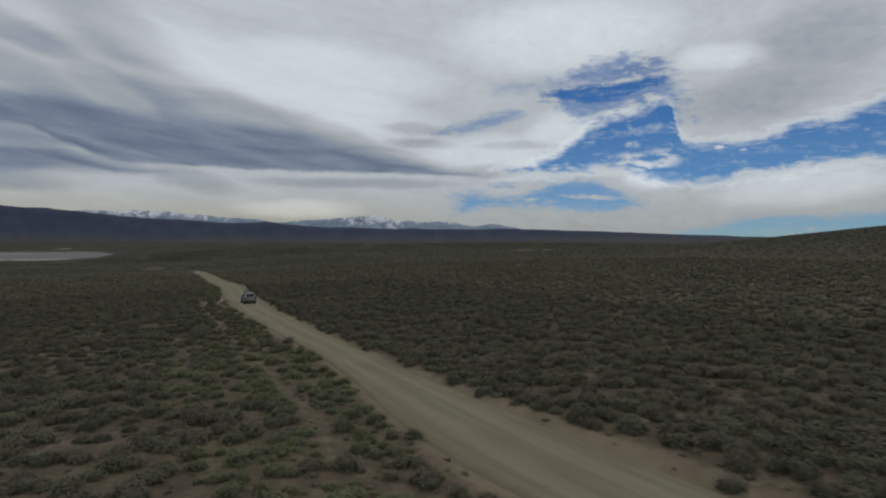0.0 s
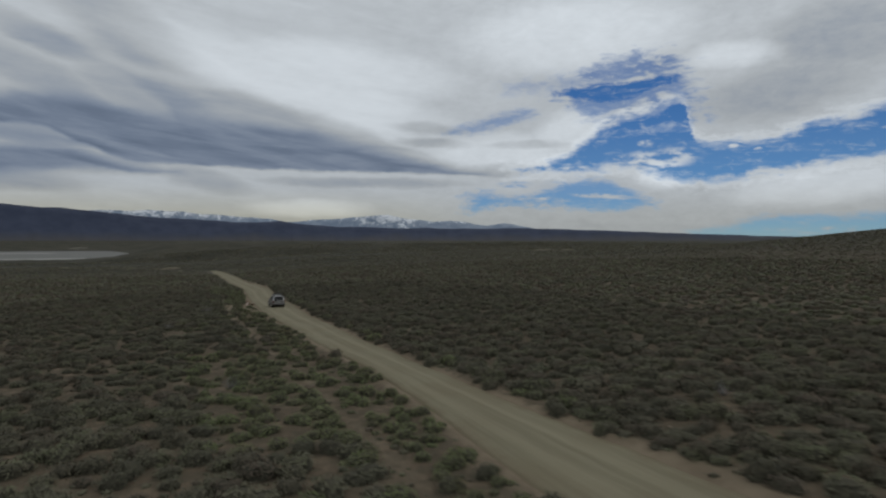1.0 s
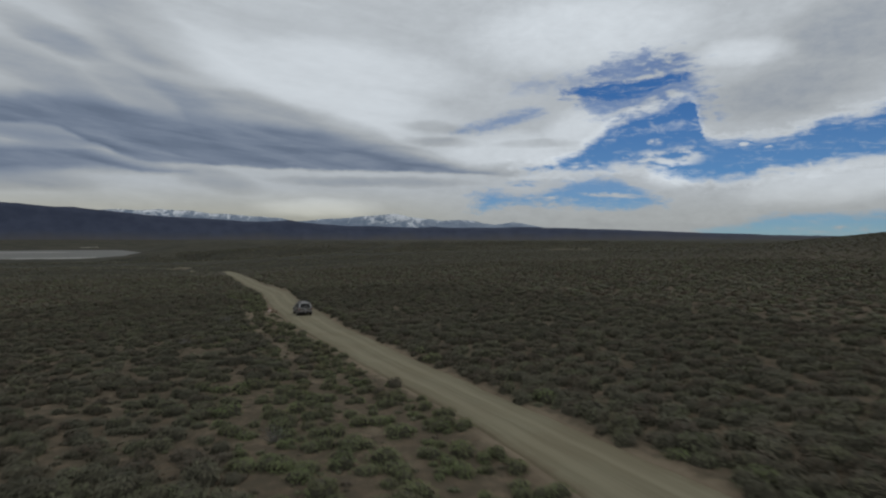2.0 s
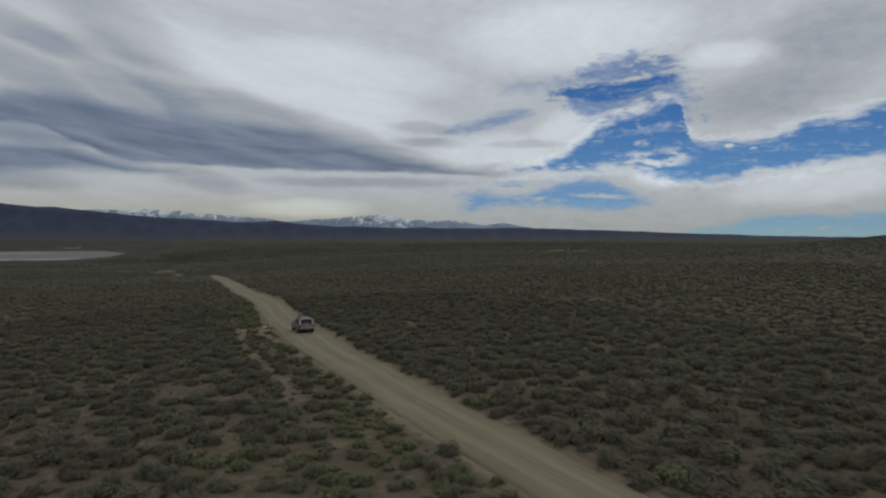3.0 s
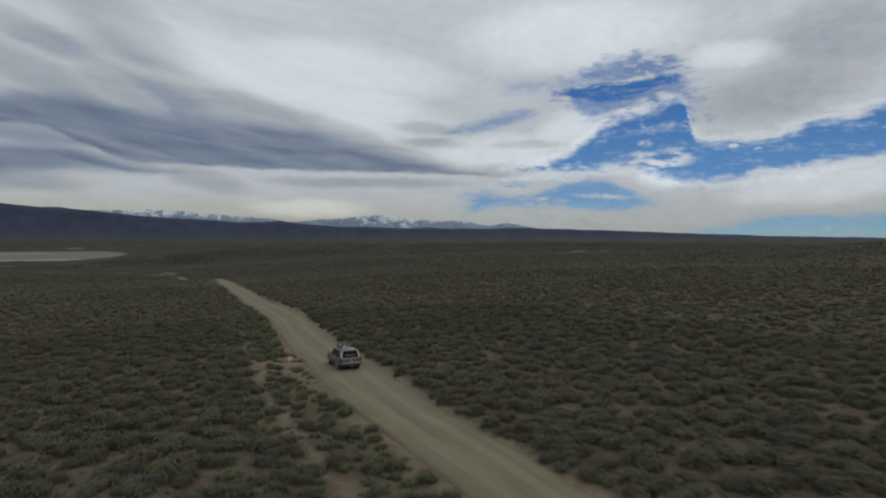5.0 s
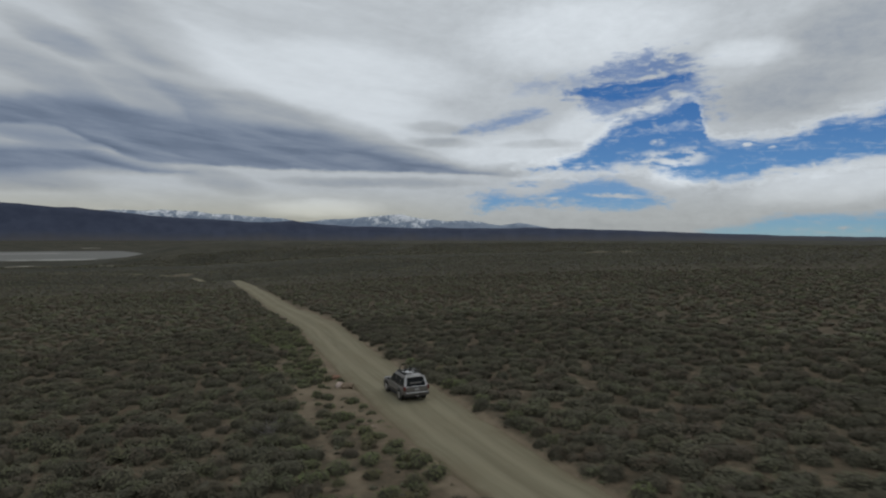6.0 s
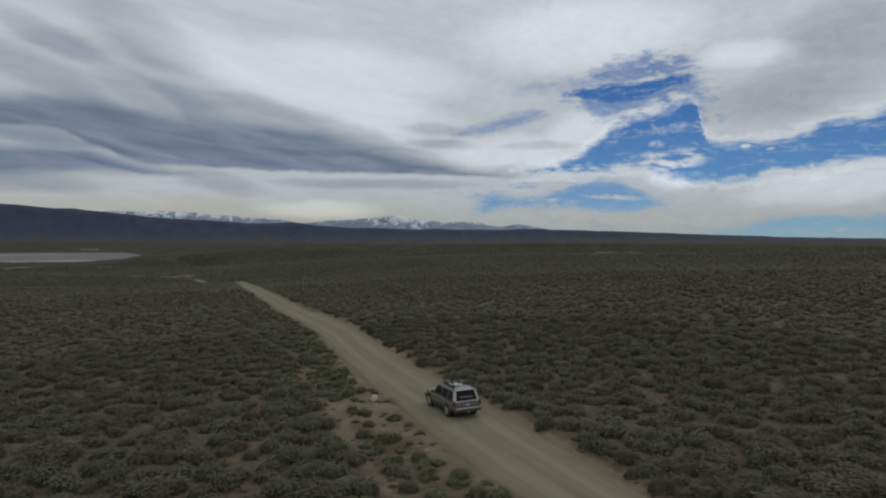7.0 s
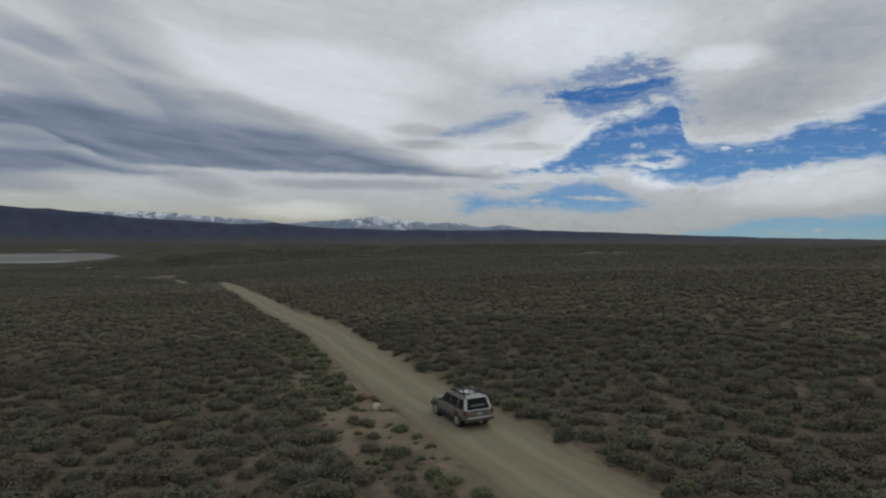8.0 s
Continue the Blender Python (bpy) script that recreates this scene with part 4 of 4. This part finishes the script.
# ---------------------------------------------------------------- sagebrush
def bush_template(seed, leaves, rings, segs, leaf):
    """Vertices and triangles of a shrub one metre wide: a lumpy core of twigs under tufts of leaves."""
    g = np.random.default_rng(seed)
    verts, tris = [], []
    lump = g.uniform(0, 6.28, 4)

    def radius(a, up):
        return 1 + 0.16 * math.sin(2 * a + lump[0]) + 0.13 * math.sin(3 * a + lump[1]) + 0.1 * math.sin(5 * a + lump[2]) * (1 - up)

    for r in range(rings):
        up = r / rings
        for s in range(segs):
            a = 2 * math.pi * (s + 0.5 * (r % 2)) / segs
            k = 0.42 * radius(a, up) * math.cos(up * 1.45) ** 0.7 * g.uniform(0.82, 1.12)
            verts.append((k * math.cos(a), k * math.sin(a), 0.5 * math.sin(up * 1.5) * g.uniform(0.85, 1.15) - (0.08 if r == 0 else 0)))
    verts.append((g.uniform(-0.05, 0.05), g.uniform(-0.05, 0.05), 0.56))
    for r in range(rings - 1):
        for s in range(segs):
            a, b = r * segs + s, r * segs + (s + 1) % segs
            tris += [(a, b, b + segs), (a, b + segs, a + segs)]
    for s in range(segs):
        tris.append(((rings - 1) * segs + s, (rings - 1) * segs + (s + 1) % segs, rings * segs))
    core = len(tris)
    for _ in range(leaves):
        a, up = g.uniform(0, 6.28), g.uniform(0.0, 1.0) ** 0.7
        k = 0.48 * radius(a, up) * math.cos(up * 1.42) ** 0.7
        c = np.array([k * math.cos(a), k * math.sin(a), 0.54 * math.sin(up * 1.5)]) * g.uniform(0.86, 1.16)
        out = c / np.linalg.norm(c) + g.normal(0, 0.4, 3) + np.array([0, 0, 0.75])
        out /= np.linalg.norm(out)
        side = np.cross(out, g.normal(0, 1, 3))
        side /= np.linalg.norm(side)
        third = np.cross(out, side)
        l, w = leaf * g.uniform(0.7, 1.4), leaf * g.uniform(0.4, 0.75)
        n = len(verts)
        verts += [tuple(c - side * l * 0.5 - third * w * 0.4 - out * 0.02), tuple(c + third * w * 0.6), tuple(c + side * l * 0.5 - third * w * 0.4 + out * l * 0.25)]
        tris.append((n, n + 1, n + 2))
    return np.array(verts), np.array(tris), core


def mesh_of(name, verts, tris, mat, woody, each=None):
    """woody: which triangles are the twigs of the core."""
    me = bpy.data.meshes.new(name)
    me.vertices.add(len(verts))
    me.vertices.foreach_set("co", np.ascontiguousarray(verts, np.float32).ravel())
    me.loops.add(len(tris) * 3)
    me.loops.foreach_set("vertex_index", np.ascontiguousarray(tris, np.int32).ravel())
    me.polygons.add(len(tris))
    me.polygons.foreach_set("loop_start", np.arange(0, len(tris) * 3, 3, dtype=np.int32))
    me.update(calc_edges=True)
    me.materials.append(mat)
    me.materials.append(TWIG)
    me.polygons.foreach_set("material_index", np.asarray(woody, np.int32))
    if each is not None:
        me.attributes.new("shrub", "FLOAT", "POINT").data.foreach_set("value", np.asarray(each, np.float32))
    return me


def scatter(g, spacing, lo, hi, inner, outer):
    """Jittered places of shrubs in a band of distance round the stretch of road below the flight."""
    xs, ys = np.arange(lo[0], hi[0], spacing), np.arange(lo[1], hi[1], spacing)
    X, Y = np.meshgrid(xs, ys)
    X, Y = X.ravel() + g.uniform(-0.55, 0.55, X.size) * spacing, Y.ravel() + g.uniform(-0.55, 0.55, X.size) * spacing
    ax, ay, bx, by = 3.0, 28.0, -36.0, 96.0
    t = np.clip(((X - ax) * (bx - ax) + (Y - ay) * (by - ay)) / ((bx - ax) ** 2 + (by - ay) ** 2), 0, 1)
    d = np.hypot(X - ax - t * (bx - ax), Y - ay - t * (by - ay))
    ok = (d >= inner) & (d < outer)
    return X[ok], Y[ok]


def growth(g, X, Y, open_ground=1.0):
    """Which places carry a shrub: open on the road, its verges, the foot trail beside it and in bare patches."""
    off, half = road_offset(X, Y)
    patch = rough_field(X, Y, 7.5, 81, 3)
    dense = (off > 0) | (Y > 92)
    ok = (patch > np.where(dense, 0.1, 0.16) * open_ground) & (g.uniform(0, 1, X.size) < np.where(dense, 0.88, 0.7) + 0.6 * patch + 1 - open_ground)
    ok &= (np.abs(off) > half + np.where(off > 0, 0.2, 0.35) + 0.45 * rough_field(X, Y, 3, 83))
    trail = np.abs(off + 7.0 + 1.4 * (rough_field(X, Y, 9, 85) - 0.5)) < 0.4
    ok &= ~(trail & (Y > 10) & (Y < 116))
    verge_left = (off < 0) & (off > -6.4)
    ok &= ~(verge_left & (Y < 120) & (g.uniform(0, 1, X.size) < np.where((Y > 72) & (Y < 104), 0.24, 0.14)))
    ok &= ~((off > 0) & (off < half + 1.9) & (Y > 12) & (Y < 33) & (g.uniform(0, 1, X.size) < 0.5))
    ok &= ~((np.hypot(X + 37.6, Y - 97.0) < 1.8) & (g.uniform(0, 1, X.size) < 0.85))
    ok &= ~((off > half) & (off < half + 1.2) & (g.uniform(0, 1, X.size) < 0.15))
    return ok, off, half


def spread(g, X, Y, sizes, templates, squash=(0.46, 0.74)):
    """All those shrubs as one set of vertices and triangles."""
    Z, pick, turn = land(X, Y), g.integers(0, len(templates), X.size), g.uniform(0, 6.28, X.size)
    tall = g.uniform(*squash, X.size)
    vs, ts, ws, es, base = [], [], [], [], 0
    for k, (v, t, core) in enumerate(templates):
        i = np.flatnonzero(pick == k)
        if not len(i):
            continue
        c, s = np.cos(turn[i])[:, None], np.sin(turn[i])[:, None]
        S = sizes[i][:, None]
        V = np.stack([X[i][:, None] + S * (v[:, 0] * c - v[:, 1] * s), Y[i][:, None] + S * (v[:, 0] * s + v[:, 1] * c), Z[i][:, None] + S * tall[i][:, None] * v[:, 2] - 0.04], -1)
        T = t[None] + (np.arange(len(i)) * len(v))[:, None, None] + base
        vs.append(V.reshape(-1, 3))
        ts.append(T.reshape(-1, 3))
        ws.append(np.tile(np.arange(len(t)) < core, len(i)))
        es.append(np.repeat(g.uniform(0, 1, len(i)), len(v)))
        base += V.shape[0] * V.shape[1]
    return np.concatenate(vs), np.concatenate(ts), np.concatenate(ws), np.concatenate(es)


def make_sagebrush():
    g = np.random.default_rng(7)
    near_kinds = [bush_template(100 + k, 290, 3, 8, 0.088) for k in range(8)]
    mid_kinds = [bush_template(200 + k, 34, 2, 5, 0.19) for k in range(6)]
    far_kinds = [bush_template(300 + k, 7, 2, 5, 0.36) for k in range(5)]
    mid_kinds = [(v, t, 0) for v, t, _ in mid_kinds]       # from afar the twigs are hidden by the leaves
    far_kinds = [(v, t, 0) for v, t, _ in far_kinds]
    # shrubs along the verges, each one a thing
    X, Y = scatter(g, 1.3, (-150, -60), (90, 190), 0, 38)
    ok, off, half = growth(g, X, Y)
    X, Y, off, half = X[ok], Y[ok], off[ok], half[ok]
    verge = np.flatnonzero((off > -half - 3.6) & (off < half + 1.9) & (Y > 24) & (Y < 118))
    verge = verge[:290]
    models = {}
    for green, leafy in ((False, SAGE), (True, GREEN)):
        for k, (v, t, core) in enumerate(near_kinds):
            thing = empty("green_shrub" if green else "sagebrush", pose(X[verge[0]], Y[verge[0]], 0), "low fresh green shrub on the bare verge of the road" if green else "grey-green sagebrush on the verge of the dirt road", "shrub", "verge shrubs")
            first = int(t[core:].min())
            for name, vv, tt, mat in (("stem", v[:first], t[:core], TWIG), ("foliage", v[first:], t[core:] - first, leafy)):
                ob = new(name, mesh_of(name, vv, tt, mat, np.zeros(len(tt))))
                ob.parent = thing
            models[green, k] = thing
    used = set()
    for i in verge:
        green = bool(g.uniform() < (0.85 if off[i] < 0 else 0.3))
        size, tall = (g.uniform(0.65, 1.25) if off[i] < 0 else g.uniform(0.9, 1.6)), g.uniform(0.6, 0.95)
        key = (green, int(g.integers(0, 8)))
        m = pose(X[i], Y[i], float(land(X[i], Y[i])) - 0.04, 0, 0, g.uniform(0, 360)) @ Matrix.Diagonal((size, size, size * tall, 1))
        if key in used:
            copy_thing(models[key], m).scale = (size, size, size * tall)
        else:
            used.add(key)
            models[key].matrix_world = m
    rest = np.ones(len(X), bool)
    rest[verge] = False
    X, Y, off = X[rest], Y[rest], off[rest]
    blocks = []
    big = 0.85 + 0.7 * rough_field(X, Y, 5, 87) + g.uniform(-0.3, 0.45, X.size) + 0.26 * (off > 0) + 0.14 * ((off < 0) & (Y > 75))
    lush = (off < 0) & (off > np.where(Y > 75, -9, -14)) & (rough_field(X, Y, 10, 89) > 0.46)
    ex, ey = scatter(g, 0.95, (-90, 15), (20, 160), 0, 60)
    eo, eh = road_offset(ex, ey)
    keep = (eo < -eh - 0.45) & (eo > -9.0) & (np.abs(eo + 7.0 + 1.4 * (rough_field(ex, ey, 9, 85) - 0.5)) > 0.5) & (g.uniform(0, 1, ex.size) < np.where(ey > 100, 0.95, np.where(ey < 48, 0.5, np.where((ey > 76) & (eo > -5.6), 0.42, 0.7)))) & (np.hypot(ex + 37.6, ey - 97.0) > 1.6)
    gx, gy = np.concatenate([X[lush], ex[keep]]), np.concatenate([Y[lush], ey[keep]])
    green_v = spread(g, gx, gy, np.concatenate([big[lush] * 0.85, g.uniform(0.45, 0.95, int(keep.sum()))]), near_kinds)
    blocks.append(spread(g, X[~lush], Y[~lush], big[~lush], near_kinds))
    tx, ty = scatter(g, 0.9, (-110, -10), (70, 150), 0, 34)          # seedlings and tufts in the open patches
    to, th = road_offset(tx, ty)
    keep = (np.abs(to) > th + 0.3) & (g.uniform(0, 1, tx.size) < 0.4 + 0.4 * (rough_field(tx, ty, 3, 95) > 0.5))
    blocks.append(spread(g, tx[keep], ty[keep], g.uniform(0.22, 0.6, int(keep.sum())), mid_kinds))
    rx, ry = scatter(g, 1.0, (-90, 10), (30, 160), 0, 60)          # shrubs crowd the right edge of the road
    ro, rh = road_offset(rx, ry)
    keep = (ro > rh + 0.15 + 0.5 * rough_field(rx, ry, 4, 97)) & (ro < rh + 2.2) & (ry > 31) & (g.uniform(0, 1, rx.size) < 0.5)
    blocks.append(spread(g, rx[keep], ry[keep], g.uniform(0.7, 1.3, int(keep.sum())), near_kinds))
    X, Y = scatter(g, 1.42, (-230, -110), (190, 260), 38, 115)
    ok, _, _ = growth(g, X, Y)
    ok &= (Y > 10) & (np.abs(X + 18) < 0.95 * (Y + 25))
    X, Y = X[ok], Y[ok]
    blocks.append(spread(g, X, Y, 0.9 + 0.85 * rough_field(X, Y, 5, 87) + g.uniform(-0.2, 0.5, X.size), mid_kinds, (0.38, 0.62)))
    X, Y = scatter(g, 1.7, (-160, -90), (130, 130), 37, 95)
    ok, _, _ = growth(g, X, Y)
    ok &= ~((Y > 10) & (np.abs(X + 18) < 0.95 * (Y + 25)))
    blocks.append(spread(g, X[ok], Y[ok], g.uniform(0.9, 1.8, int(ok.sum())), far_kinds))
    X, Y = scatter(g, 4.6, (-600, 250), (420, 900), 400, 760)
    ok = (np.abs(X + 60) < 0.85 * Y) & (rough_field(X, Y, 22, 91) > 0.36)
    blocks.append(spread(g, X[ok], Y[ok], g.uniform(2.2, 5.0, int(ok.sum())), far_kinds, (0.16, 0.3)))
    X, Y = scatter(g, 2.0, (-420, -60), (420, 520), 115, 430)
    ok, _, _ = growth(g, X, Y, 0.3)
    ok &= (Y > 20) & (np.abs(X + 18) < 0.95 * (Y + 40)) & (g.uniform(0, 1, X.size) > 0.92 * step(270, 430, np.hypot(X + 18, Y - 62)))
    X, Y = X[ok], Y[ok]
    blocks.append(spread(g, X, Y, 1.2 + 0.8 * rough_field(X, Y, 6, 87) + g.uniform(-0.2, 0.6, X.size), far_kinds, (0.12, 0.21)))
    vs, ts, ws, es, base = [], [], [], [], 0
    for v, t, w, e in blocks:
        vs.append(v)
        es.append(e)
        ws.append(w)
        ts.append(t + base)
        base += len(v)
    tagged(new("sagebrush_cover", mesh_of("sagebrush_cover", np.concatenate(vs), np.concatenate(ts), SAGE, np.concatenate(ws), np.concatenate(es))), "dense grey-green sagebrush covering the dry plain", "sagebrush", kind="stuff")
    tagged(new("green_shrub_cover", mesh_of("green_shrub_cover", green_v[0], green_v[1], GREEN, green_v[2], green_v[3])), "fresh green low shrubs among the sagebrush", "shrubs", kind="stuff")


make_sagebrush()


def make_dead_shrub(x, y, size, seed):
    """A bleached skeleton of bare twigs."""
    g = random.Random(seed)
    bm = bmesh.new()
    for _ in range(46):
        a, lean, l = g.uniform(0, 6.28), g.uniform(0.2, 1.25), g.uniform(0.35, 0.62) * size
        p, way = Vector((0, 0, 0)), Vector((math.cos(a) * math.sin(lean), math.sin(a) * math.sin(lean), math.cos(lean)))
        r = 0.012
        for k in range(3):
            q = p + way * l / 3
            m = Matrix.Translation((p + q) / 2) @ (q - p).to_track_quat("Z", "Y").to_matrix().to_4x4()
            bmesh.ops.create_cone(bm, cap_ends=False, segments=4, radius1=r, radius2=r * 0.7, depth=l / 3, matrix=m)
            p, r = q, r * 0.7
            way = (way + Vector((g.uniform(-0.4, 0.4), g.uniform(-0.4, 0.4), g.uniform(-0.1, 0.4)))).normalized()
    me = bpy.data.meshes.new("dead_shrub")
    bm.to_mesh(me)
    bm.free()
    me.materials.append(DEAD)
    ob = new("dead_shrub", me)
    ob.matrix_world = pose(x, y, float(land(x, y)))
    tagged(ob, "bleached grey dead shrub among the sagebrush", "shrub", "dead shrubs")


for x, y, size, seed in ((-40.0, 87.2, 2.0, 1), (-20.5, 45.0, 1.7, 2), (8.5, 41.0, 1.5, 3), (-37.0, 70.5, 1.8, 4), (-12.0, 93.0, 1.6, 5)):
    make_dead_shrub(x, y, size, seed)
